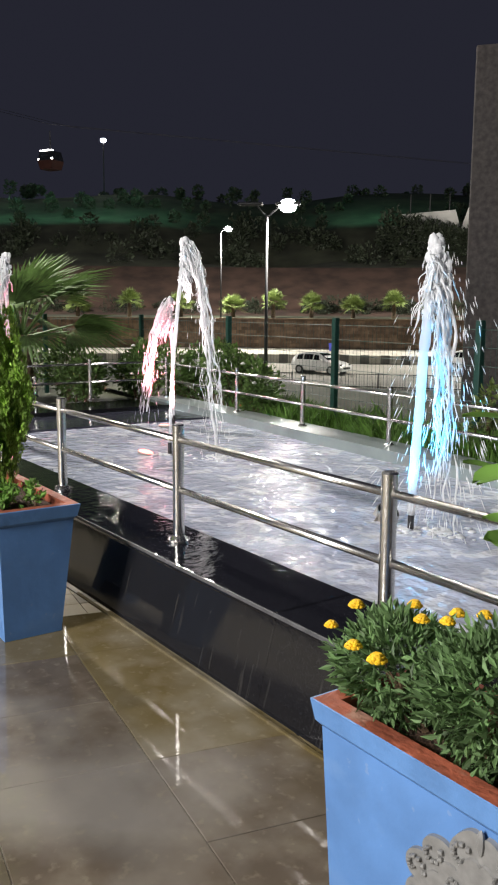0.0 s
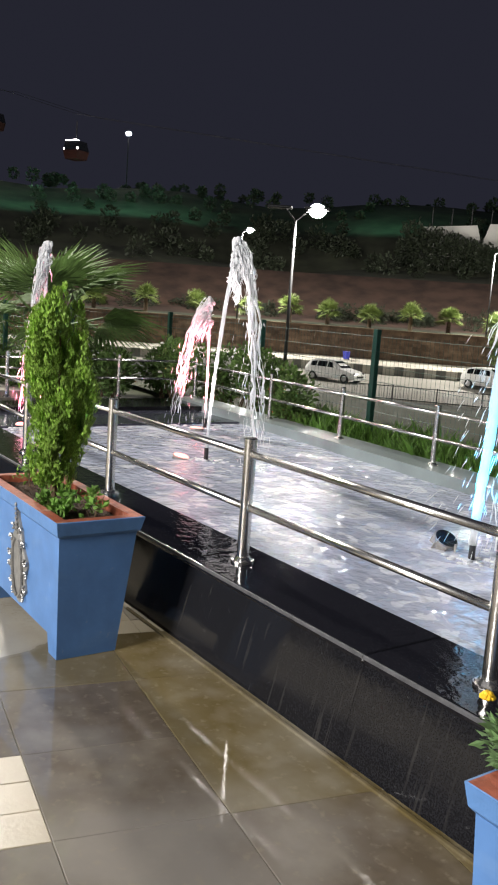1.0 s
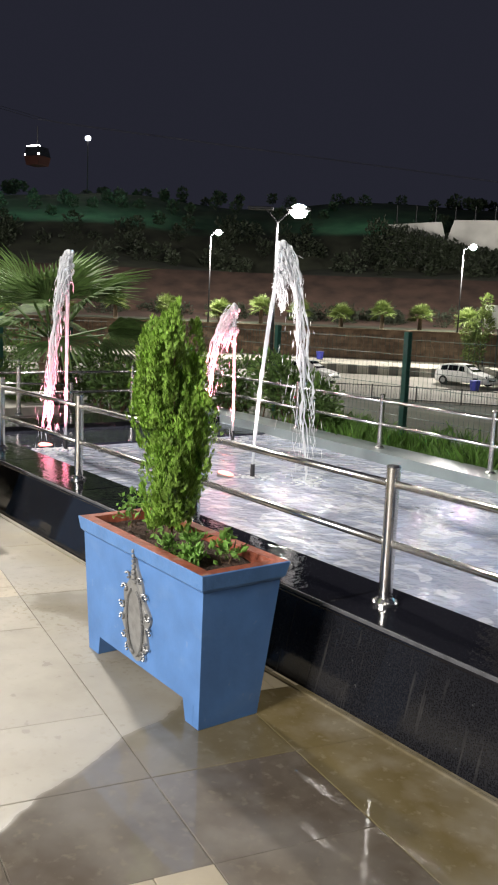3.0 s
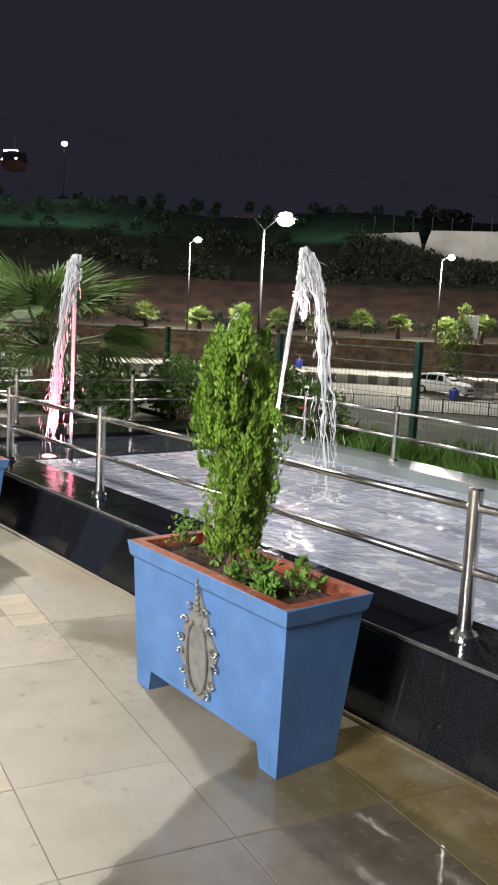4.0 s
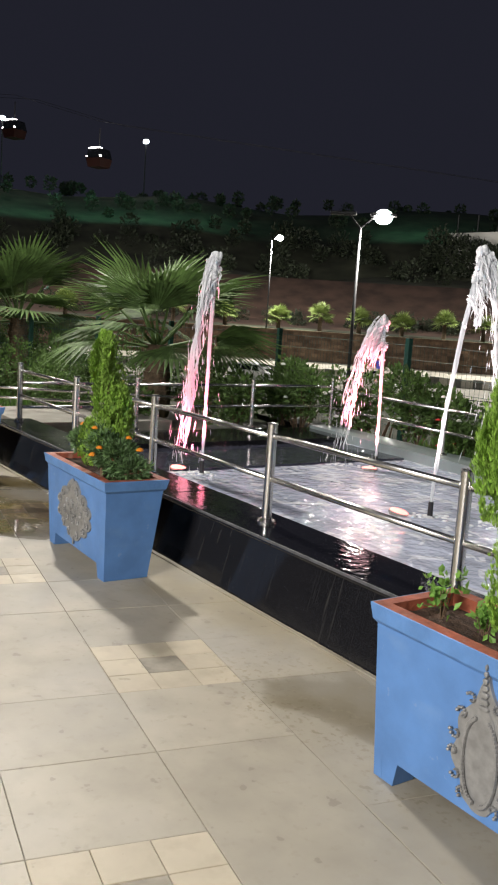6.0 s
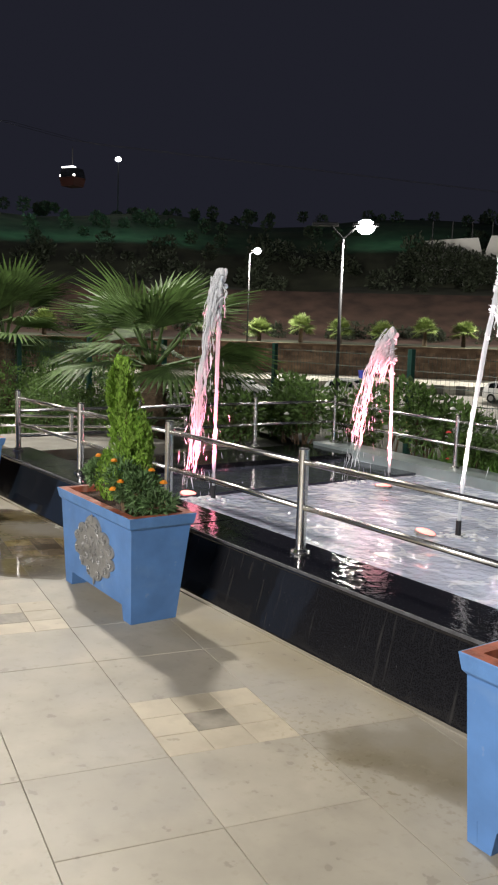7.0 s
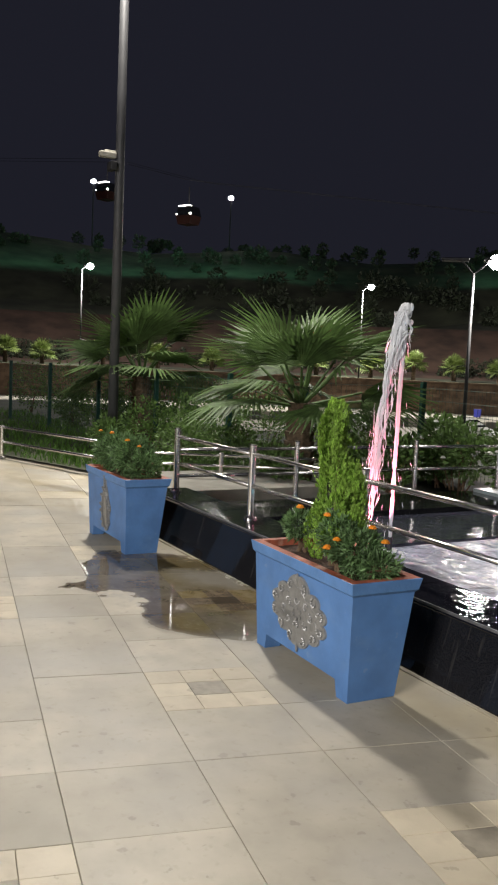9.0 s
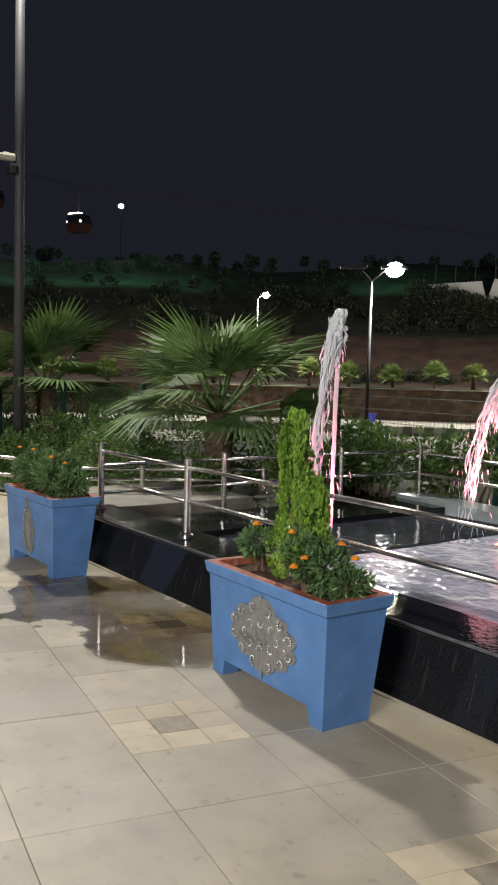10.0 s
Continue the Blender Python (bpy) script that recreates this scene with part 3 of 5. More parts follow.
# ---- fountain: nozzles, submersible lamps and jets ----


def uplight(at, target, colour, watts, label, angle=46, lens=(1.0, 0.30, 0.26), bright=2.4):
    root = thing("underwater_spotlight", at, label, "spotlight", "fountain spotlights")
    d = (Vector(target) - Vector(at)).normalized()
    q = d.to_track_quat("Z", "Y").to_matrix().to_4x4()
    bm = bmesh.new()
    bmesh.ops.create_cone(bm, cap_ends=True, segments=20, radius1=0.05, radius2=0.082, depth=0.1, matrix=q @ Matrix.Translation((0, 0, -0.055)))
    for k in range(6):
        a = k * math.pi / 3
        bmesh.ops.create_cube(bm, size=1, matrix=q @ Matrix.Translation((math.cos(a) * 0.07, math.sin(a) * 0.07, -0.05)) @ Matrix.Rotation(a, 4, "Z") @ Matrix.Diagonal((0.03, 0.006, 0.09, 1)))
    part("housing", bm, M_HOUSING, root)
    bm = bmesh.new()
    bmesh.ops.create_uvsphere(bm, u_segments=20, v_segments=8, radius=1, matrix=q @ Matrix.Diagonal((0.076, 0.076, 0.02, 1)))
    part("lens", bm, glow("lens_" + label.split()[0], lens, bright) if bright > 1 else M_GLASS, root, smooth=True)
    bm = bmesh.new()
    for s in (-1, 1):
        rod(bm, (s * 0.08, 0, -0.02), (s * 0.08, 0, -0.16), 0.008, 0.008, 6)
    part("bracket", bm, M_HOUSING, root)
    off = Vector(at) + d * 0.05
    lamp("fountain_light", "SPOT", off, target, watts, colour, 0.04, angle, 0.7)
    return root


def strand(v, f, path, radius, sides=4):
    """A tapering tube of water along a path of points."""
    i, n = len(v), len(path)
    for q, c in enumerate(path):
        r = radius(q / (n - 1))
        for s in range(sides):
            a = 2 * math.pi * s / sides
            v.append((c[0] + r * math.cos(a), c[1] + r * math.sin(a), c[2]))
    for q in range(n - 1):
        for s in range(sides):
            f.append((i + q * sides + s, i + q * sides + (s + 1) % sides, i + (q + 1) * sides + (s + 1) % sides, i + (q + 1) * sides + s))


def jet(at, top, lean, fall, seed, label, width=1.0, spray=110, head=1.0, veil=1.0, core=1.0):
    """A thin rising column, a compact ragged head, and a lacy veil of filaments that falls to one side."""
    rng = random.Random(seed)
    root = thing("water_jet", at, label, "fountain jet", "fountain jets")
    h = top - at[2]
    bm = bmesh.new()
    rod(bm, (0, 0, -0.16), (0, 0, 0.12), 0.024, 0.02, 12)
    part("nozzle", bm, M_DARKMETAL, root, "dark pipe nozzle")

    def rise(t):
        return Vector((lean[0] * t ** 1.5 + 0.02 * noise.noise(Vector((t * 4, seed, 0))) * t, lean[1] * t ** 1.5, 0.1 + (h - 0.13) * t))

    def drop(t, k=1.0):
        """Falling path from the head: out and down, steepening."""
        return Vector((lean[0] + fall[0] * k * t ** 0.72, lean[1] + fall[1] * k * t ** 0.72, h * (1 - t ** 1.45)))

    def wild(p, amp, s, k):
        return p + Vector((noise.noise(p * s + Vector((k, 0, seed))), noise.noise(p * s + Vector((0, k, seed + 5))), 0.6 * noise.noise(p * s + Vector((7, k, seed))))) * amp

    v, f = [], []
    strand(v, f, [rise(q / 40) for q in range(41)], lambda t: (0.014 * core + 0.010 * t * t + 0.007 * noise.noise(Vector((t * 22, seed, 2)))) * width, 12)
    raw("column", v, f, M_RISING, root, smooth=True)
    # the head: the column breaks over in short bent strands
    v, f = [], []
    for k in range(int(80 * head)):
        t0 = rng.uniform(0.80, 1.0)
        a, out = rng.uniform(0, 6.28), abs(rng.gauss(0, 0.05)) * head ** 0.5
        b = rise(t0) + Vector((rng.gauss(0, 0.018), rng.gauss(0, 0.018), 0))
        d = Vector((math.cos(a) * out + fall[0] * 0.28, math.sin(a) * out + fall[1] * 0.28, 0))
        lift, sag = rng.uniform(0.0, 0.06) * (1.1 - t0) * 6, rng.uniform(0.08, 0.30)
        n = 9
        path = [wild(b + d * (q / n) + Vector((0, 0, lift * (q / n) - sag * (q / n) ** 2)), 0.03, 14, k) for q in range(n + 1)]
        r0 = rng.uniform(0.006, 0.019) * width
        strand(v, f, path, lambda t: r0 * (1 - t) ** 0.6 * max(0.15, 0.8 + 0.9 * noise.noise(Vector((t * 6, k * 1.7, seed)))) + 0.0012)
    tagged(raw("ragged_head", v, f, M_SPRAY, root, smooth=True), kind="stuff")
    # frothy clots where the column turns over
    bm = bmesh.new()
    for k in range(int(70 * head)):
        t0 = 1.0 - 0.30 * rng.random() ** 1.6
        slip = (1.0 - t0) * rng.choice((0.0, 1.0, 1.0))
        p = wild(rise(t0) + Vector((fall[0] * slip + rng.gauss(0, 0.016), fall[1] * slip + rng.gauss(0, 0.016), 0.02)), 0.03, 9, k * 0.4)
        r = rng.uniform(0.009, 0.024) * width * (0.6 + 0.6 * (t0 - 0.7) / 0.3)
        ball(bm, p, (r, r, r * rng.uniform(1.0, 2.2)), 7)
    tagged(part("froth", bm, M_SPRAY, root, smooth=True), kind="stuff")
    # the veil
    v, f = [], []
    for k in range(int(74 * veil)):
        main = k < 12
        t0 = rng.uniform(0.0, 0.12) if main else rng.uniform(0.0, 0.8)
        t1 = min(0.985, t0 + (rng.uniform(0.45, 0.95) if main else rng.uniform(0.06, 0.26)))
        kk = rng.uniform(0.86, 1.04) if main else rng.gauss(0.93, 0.11)
        off = Vector((rng.gauss(0, 0.022), rng.gauss(0, 0.022), rng.gauss(0, 0.03)))
        n = 26 if main else 10
        path = []
        for q in range(n + 1):
            t = t0 + (t1 - t0) * q / n
            path.append(wild(drop(t, kk) + off * (0.5 + t), 0.03 + 0.02 * t, 6.5, k * 2.3 if not main else k * 0.35))
        r0 = rng.uniform(0.008, 0.018) * width if main else rng.uniform(0.0022, 0.0065) * width
        strand(v, f, path, lambda t: r0 * max(0.12, 0.75 + 1.5 * noise.noise(Vector((t * (14 if main else 5), k * 3.7, seed)))) * (1 - 0.5 * t))
    tagged(raw("falling_veil", v, f, M_SPRAY, root, smooth=True), kind="stuff")
    # loose drops drawn out along their fall
    v, f = [], []
    for k in range(spray):
        t = rng.random() ** 0.8
        side = rng.gauss(0, 0.02 + 0.11 * t) * (2.3 if spray > 500 else 1.7 if spray > 200 else 1.0)
        p = drop(t, rng.gauss(0.8, 0.25)) + Vector((side, rng.gauss(0, 0.02 + 0.06 * t), -abs(rng.gauss(0, 0.04))))
        if p.z < 0.02:
            continue
        ln = rng.uniform(0.012, 0.04) * (0.6 + t)
        r0 = rng.uniform(0.0016, 0.0034) * width
        tilt = side * 1.6
        strand(v, f, [p, p + Vector((tilt * ln, 0, -ln)), p + Vector((tilt * 2 * ln, 0, -2 * ln))], lambda t: r0 * (1 - abs(2 * t - 1)) + 0.0004, 3)
    tagged(raw("loose_spray", v, f, M_SPRAY, root, smooth=True), kind="stuff")
    # churned water at the nozzle and where the veil lands
    bm = bmesh.new()
    for k in range(90):
        a, r = rng.uniform(0, 6.28), abs(rng.gauss(0, 0.10))
        cx, cy = (0, 0) if k % 3 == 0 else fall
        s = rng.uniform(0.006, 0.02)
        ball(bm, (cx + lean[0] * (k % 3 > 0) + r * math.cos(a), cy + lean[1] * (k % 3 > 0) + r * math.sin(a), 0.002), (s * 1.7, s * 1.7, s * 0.5), 5)
    tagged(part("splash", bm, M_SPRAY, root, smooth=True), kind="stuff")
    return root


jet((-3.46, 2.88, WATER), 2.20, (0.20, 0.06), (0.20, 0.27), 3, "tall white water jet leaning as it falls")
jet((-5.33, 4.0, WATER), 1.67, (-0.05, 0.0), (-0.27, -0.30), 7, "short pink-lit water jet with a falling veil")
jet((-5.5, 2.0, WATER), 2.13, (0.03, 0.0), (-0.13, -0.17), 11, "tall pink-red-lit water jet beside the end railing", 1.0, 130, 1.0, 1.3)
jet((-0.08, 2.76, WATER), 1.97, (0.11, 0.02), (0.06, 0.10), 17, "tall blue-lit water jet with scattered spray", 1.2, 620, 1.8, 1.0, 1.7)
jet((0.35, 3.75, WATER), 2.1, (0.05, 0.0), (0.2, -0.1), 23, "tall white water jet with scattered spray", 1.2, 420, 1.4, 1.2)
uplight((-3.62, 2.70, 0.15), (-3.40, 3.00, 1.9), (1.0, 0.80, 0.78), 850, "pale pink round spotlight at the water surface")
uplight((-5.22, 3.82, 0.15), (-5.38, 3.95, 1.5), (1.0, 0.20, 0.26), 1300, "pink round spotlight at the water surface", angle=85)
uplight((-5.72, 1.88, 0.15), (-5.50, 1.99, 1.8), (1.0, 0.15, 0.24), 2600, "red round spotlight at the water surface", angle=75)
uplight((-0.33, 2.80, 0.20), (-0.08, 2.78, 0.62), (0.02, 0.50, 1.0), 1500, "blue round spotlight on a bracket in the pool", angle=40, lens=(0.2, 0.5, 1.0), bright=0.25)
uplight((0.30, 3.50, 0.15), (0.38, 3.75, 1.9), (0.75, 0.85, 1.0), 700, "cool white round spotlight at the water surface", lens=(0.8, 0.9, 1.0))

# ---- planters ----


def prism(bm, lower, upper):
    """A closed solid between two rings of points of equal count."""
    a = [bm.verts.new(p) for p in lower]
    b = [bm.verts.new(p) for p in upper]
    n = len(a)
    for i in range(n):
        bm.faces.new((a[i], a[(i + 1) % n], b[(i + 1) % n], b[i]))
    bm.faces.new(a[::-1])
    bm.faces.new(b)


def trough_section(z):
    """Half length and the front and back depth of the trough at a height."""
    t = z / 0.6
    return 0.472 + 0.034 * t, -0.143 - 0.021 * t, 0.135 + 0.073 * t


def rect(z, inset=0.0):
    hx, yf, yb = trough_section(z)
    hx, yf, yb = hx - inset, yf + inset, yb - inset
    return [(-hx, yf, z), (hx, yf, z), (hx, yb, z), (-hx, yb, z)]


def relief_outline(style, n=120):
    pts = []
    for k in range(n):
        a = 2 * math.pi * k / n
        if style == "drop":
            z = math.cos(a)
            wide = 0.088 * (1 - 0.55 * max(0, z)) * (1 - 0.75 * max(0, z) ** 3)
            x = math.sin(a) * wide * (1 + 0.13 * math.sin(9 * a) * (abs(math.sin(a)) > 0.3))
            pts.append((x * 1.32, z * 0.215 + (0.035 * max(0, z) ** 6)))
        else:
            lobe = abs(math.sin(6 * a + 0.4 * math.sin(2 * a)))
            r = 0.86 + 0.16 * lobe ** 0.6
            tip = max(0.0, math.cos(a)) ** 24 * 0.05 - max(0.0, -math.cos(a)) ** 24 * 0.03
            pts.append((math.sin(a) * 0.29 * r, math.cos(a) * 0.165 * r + tip))
    return pts


def relief(parent, style):
    cz = 0.315
    yy = trough_section(cz)[1]
    bm = bmesh.new()
    wide = 0.74 if style == "crest" else 1.0
    pts = [(x * wide, z) for x, z in relief_outline(style)]
    for scale, d0, d1 in ((1.0, 0.02, -0.010), (0.70, -0.008, -0.013)):
        prism(bm, [(x * scale, yy + d0 - 0.04 * z, cz + z * scale) for x, z in pts], [(x * scale * 0.97, yy + d1 - 0.04 * z, cz + z * scale * 0.97) for x, z in pts])

    def scroll(cx, cz0, size, turn, way):
        """A raised curl of plaster."""
        for q in range(9):
            t = q / 8
            a, r = turn + way * t * 4.6, size * (1 - 0.75 * t)
            s = size * 0.26 * (1 - 0.5 * t)
            x, z = cx * wide + r * math.cos(a), cz0 + r * math.sin(a)
            ball(bm, (x, yy - 0.015 - 0.04 * z, cz + z), (s, 0.008, s), 6)

    if style == "drop":
        for s in (-1, 1):
            for cx, c0, size, turn, way in ((0.050, 0.135, 0.020, 0.6, 1), (0.080, 0.075, 0.024, 0.2, 1), (0.103, 0.010, 0.024, 0.0, -1), (0.106, -0.055, 0.022, -0.2, 1), (0.092, -0.115, 0.022, -0.6, -1), (0.060, -0.165, 0.022, -1.0, 1)):
                scroll(s * cx, c0, size, turn if s > 0 else math.pi - turn, s * way)
            for q in range(26):
                a = math.pi * (0.10 + 0.84 * q / 25)
                x, z = s * 0.066 * math.sin(a) ** 0.8, -0.045 + 0.135 * math.cos(a)
                ball(bm, (x, yy - 0.018 - 0.04 * z, cz + z), (0.007, 0.008, 0.009), 5)
        for q in range(7):
            ball(bm, (0, yy - 0.017 - 0.04 * (0.12 + q * 0.02), cz + 0.125 + q * 0.021), (0.022 * (1 - q / 8), 0.009, 0.010), 6)
    else:
        for k in range(12):
            a = 2 * math.pi * (k + 0.5) / 12
            x, z = 0.245 * math.sin(a), 0.135 * math.cos(a)
            scroll(x, z, 0.030, a + 1.2, 1 if k % 2 else -1)
        for k in range(8):
            a = 2 * math.pi * k / 8
            scroll(0.13 * math.sin(a), 0.068 * math.cos(a), 0.028, a, 1 if k % 2 else -1)
        for k in range(6):
            a = math.pi * k / 3
            ball(bm, (0.042 * math.sin(a), yy - 0.018, cz + 0.030 * math.cos(a)), (0.016, 0.008, 0.012), 6)
        for s in (-1, 1):
            ball(bm, (0, yy - 0.012 - 0.04 * s * 0.185, cz + s * 0.185), (0.010, 0.008, 0.030), 6)
    ob = part("ornament", bm, M_SILVER, parent, "silver scrollwork medallion", smooth=True)
    ob.data.set_sharp_from_angle(angle=0.7)
    return ob


def planter(at, rz, style, label):
    root = thing("planter", at, label, "planter", "blue trough planters", rz=rz)
    bm = bmesh.new()
    lift = 0.085
    prism(bm, rect(lift), rect(0.53))
    b = part("trough", bm, M_BLUE, root)
    hx, yf, yb = trough_section(0.0)
    ux, uf, ub = trough_section(lift)
    for sx in (-1, 1):
        for y0, y1, v0, v1 in ((yf, yf + 0.1, uf, uf + 0.1), (yb - 0.1, yb, ub - 0.1, ub)):
            bm = bmesh.new()
            prism(bm, [(sx * (hx - 0.041), y0, 0), (sx * (hx - 0.095), y0, 0), (sx * (hx - 0.095), y1, 0), (sx * (hx - 0.041), y1, 0)][:: -sx],
                  [(sx * (ux - 0.041), v0, lift), (sx * (ux - 0.118), v0, lift), (sx * (ux - 0.118), v1, lift), (sx * (ux - 0.041), v1, lift)][:: -sx])
            part("foot", bm, M_BLUE, root)
    # the plain end boards come down to the floor
    for sx in (-1, 1):
        bm = bmesh.new()
        prism(bm, [(sx * hx, yf, 0.0), (sx * (hx - 0.04), yf, 0.0), (sx * (hx - 0.04), yb, 0.0), (sx * hx, yb, 0.0)][:: -sx],
              [(sx * ux, uf, lift), (sx * (ux - 0.04), uf, lift), (sx * (ux - 0.04), ub, lift), (sx * ux, ub, lift)][:: -sx])
        part("end_skirt", bm, M_BLUE, root)
    # moulded rim: four mitred lengths
    o, t = rect(0.545, -0.012), rect(0.60, -0.019)
    i0 = rect(0.528, 0.003)
    outer_lo, outer_hi = o, t
    inner_hi = [(x, y, 0.602) for x, y, _ in rect(0.60, 0.035)]
    for k in range(4):
        m = (k + 1) % 4
        bm = bmesh.new()
        vs = [bm.verts.new(p) for p in (outer_lo[k], outer_lo[m], outer_hi[m], outer_hi[k], i0[k], i0[m])]
        top_k, top_m = [Vector(outer_hi[q]) * 0.985 + Vector((0, 0, 0.011)) for q in (k, m)]
        e = [bm.verts.new(p) for p in (top_k, top_m)]
        bm.faces.new((vs[0], vs[1], vs[2], vs[3]))
        bm.faces.new((vs[3], vs[2], e[1], e[0]))
        bm.faces.new((vs[1], vs[0], vs[4], vs[5]))
        part("rim", bm, M_BLUE2, root)
        bm = bmesh.new()
        w = [bm.verts.new(p) for p in (top_k, top_m, inner_hi[m], inner_hi[k], (*inner_hi[m][:2], 0.5), (*inner_hi[k][:2], 0.5))]
        bm.faces.new((w[0], w[1], w[2], w[3]))
        bm.faces.new((w[3], w[2], w[4], w[5]))
        part("rim_lining", bm, M_TERRA, root, "red oxide painted rim edge")
    bm = bmesh.new()
    vs = [bm.verts.new((x, y, 0.562)) for x, y, _ in rect(0.60, 0.033)]
    bm.faces.new(vs)
    bmesh.ops.subdivide_edges(bm, edges=bm.edges, cuts=14, use_grid_fill=True)
    for v in bm.verts:
        v.co.z += 0.016 * noise.noise(v.co * 9) + 0.006 * noise.noise(v.co * 30)
    part("soil", bm, M_SOIL, root, smooth=True)
    relief(root, style)
    return root


def thuja(at, height, radius, seed, label, flame=False):
    """A columnar conifer of upright flattened sprays in several flame-shaped lobes."""
    rng = random.Random(seed)
    root = thing("thuja", at, label, "shrub", "clipped conifers")
    bm = bmesh.new()
    rod(bm, (0, 0, -0.03), (0.01, 0, 0.16), 0.022, 0.016, 8)
    rod(bm, (0.01, 0, 0.16), (0, 0.01, height * 0.8), 0.016, 0.004, 6)
    part("trunk", bm, M_STEM, root)
    # x, y, foot and tip height, half width of each upright plume; the first is the shaded core
    lobes = [(0, 0, 0.07, height * 0.9, radius * 0.42)]
    count = 28
    for k in range(count):
        a = k * 2.4 + rng.uniform(-0.4, 0.4)
        t = ((k * 11) % count) / count
        if flame:
            z0, ring = 0.03 + 0.66 * t, 0.70 * (1.04 - 0.80 * t)
        else:
            z0, ring = 0.05 + 0.58 * t, 0.64 * min(1.0, 0.55 + 0.9 * t) * (1.0 - 0.75 * max(0.0, t - 0.55))
        r = radius * ring * rng.uniform(0.82, 1.15)
        tall = rng.uniform(0.27, 0.40)
        lobes.append((r * math.cos(a), r * math.sin(a), z0 * height, min(height, (z0 + tall) * height), radius * rng.uniform(0.25, 0.38)))
    if not flame:
        for k in range(7):
            a = k * 2.4
            r = radius * (0.16 + 0.26 * (k % 2))
            lobes.append((r * math.cos(a), r * math.sin(a), height * (0.40 + 0.04 * k), height * (0.84 + 0.026 * k), radius * 0.27))
    v, f = [], []
    for x0, y0, z0, z1, r0 in lobes:
        lean = Vector((x0, y0, 0)) * 0.14
        wav = rng.uniform(0, 50)
        for _ in range(int(13500 * r0 / radius * (z1 - z0) / height)):
            t = rng.random() ** 0.9
            prof = math.sin(math.pi * min(1, t * 0.86 + 0.10)) ** 0.75
            a = rng.uniform(0, 2 * math.pi)
            k = r0 * prof * rng.uniform(0.55, 1.08) * (1 + 0.45 * noise.noise(Vector((math.cos(a) * 1.6, math.sin(a) * 1.6, t * 7 + wav))))
            p = Vector((x0 + k * math.cos(a), y0 + k * math.sin(a), z0 + (z1 - z0) * t)) + lean * math.sin(math.pi * t * 0.8)
            if noise.noise(Vector((p.x * 24, p.y * 24, p.z * 6 + seed))) < -0.13 or noise.noise(Vector((p.x * 11, p.y * 11, p.z * 3.5 - seed))) < -0.36:
                continue
            out = Vector((math.cos(a), math.sin(a), 0))
            up = (Vector((0, 0, 1)) + out * rng.uniform(0.05, 0.45) + Vector((rng.gauss(0, 0.16), rng.gauss(0, 0.16), 0))).normalized()
            flat = out.lerp(Vector((-out.y, out.x, 0)), rng.random()).normalized()
            s = rng.uniform(0.010, 0.021)
            for b in (-1.1, -0.4, 0.4, 1.1):
                d = (up + flat * b * 0.42).normalized()
                w = flat * s * 0.065
                ln = s * (1.5 - 0.5 * abs(b))
                i = len(v)
                v += [p - w, p + w, p + d * ln * 0.6 + w * 1.3, p + d * ln, p + d * ln * 0.6 - w * 1.3]
                f += [(i, i + 1, i + 2, i + 3, i + 4)]
    tagged(raw("crown", v, f, M_THUJA, root), "bright green feathery sprays", kind="stuff")
    return root


def seedling(at, h, seed, label="small green seedling with broad leaves"):
    rng = random.Random(seed)
    v, f = [], []
    for _ in range(34):
        a = rng.uniform(0, 6.28)
        r, z = rng.uniform(0, h * 0.6), rng.uniform(h * 0.25, h)
        leaf_cloud(rng, (r * math.cos(a), r * math.sin(a), z), (0.012, 0.012, 0.01), 3, 0.031, v, f, 0.6)
    root = thing("seedling", at, label, "seedling", "planter seedlings")
    tagged(raw("leaves", v, f, M_SEEDLING, root), kind="stuff")
    for k in range(4):
        bm = rod(bmesh.new(), (0, 0, -0.03), (rng.gauss(0, h * 0.25), rng.gauss(0, h * 0.25), h * 0.7), 0.003, 0.002, 5)
        part("stem", bm, M_STEM, root)


def marigolds(at, lobes, n, seed, flowers, label, petals=M_ORANGE):
    rng = random.Random(seed)
    fl = [((x, y, z), rng.uniform(0.021, 0.028), petals) for x, y, z in flowers]
    return bush("marigold_bush", at, lobes, int(n * 3.4), 0.036, M_HERB, label, "flowers", seed, fl, "marigolds", 0.155)


TALL = {-0.484: 1.045, -7.024: 1.045}


def inside(px, py, rz, x, y):
    z = 0.56 * TALL.get(px, 1.0)
    c, s = math.cos(radians(rz)), math.sin(radians(rz))
    return (px + c * x - s * y, py + s * x + c * y, z)


P = {"first": (2.715, 0.24, 0, "crest"), "second": (-0.484, 0.179, -0.6, "drop"), "third": (-3.756, 0.196, -1.7, "lace"), "fourth": (-7.024, 0.248, 0, "drop")}
SAY = {"first": "blue painted trough planter with yellow marigolds, lacy silver medallion", "second": "blue painted trough planter with a tall conifer, silver medallion", "third": "blue painted trough planter with a slim conifer, lacy silver medallion", "fourth": "blue painted trough planter full of bushy marigolds, silver medallion"}
for key, (px, py, rz, style) in P.items():
    planter((px, py, 0), rz, style, SAY[key]).scale.z = TALL.get(px, 1.0)
thuja(inside(*P["second"][:3], -0.06, 0.02), 1.04, 0.19, 2, "tall bright green columnar conifer in a blue planter")
thuja(inside(*P["third"][:3], 0.02, 0.02), 0.88, 0.18, 9, "slim bright green conifer among marigolds in a blue planter", True)
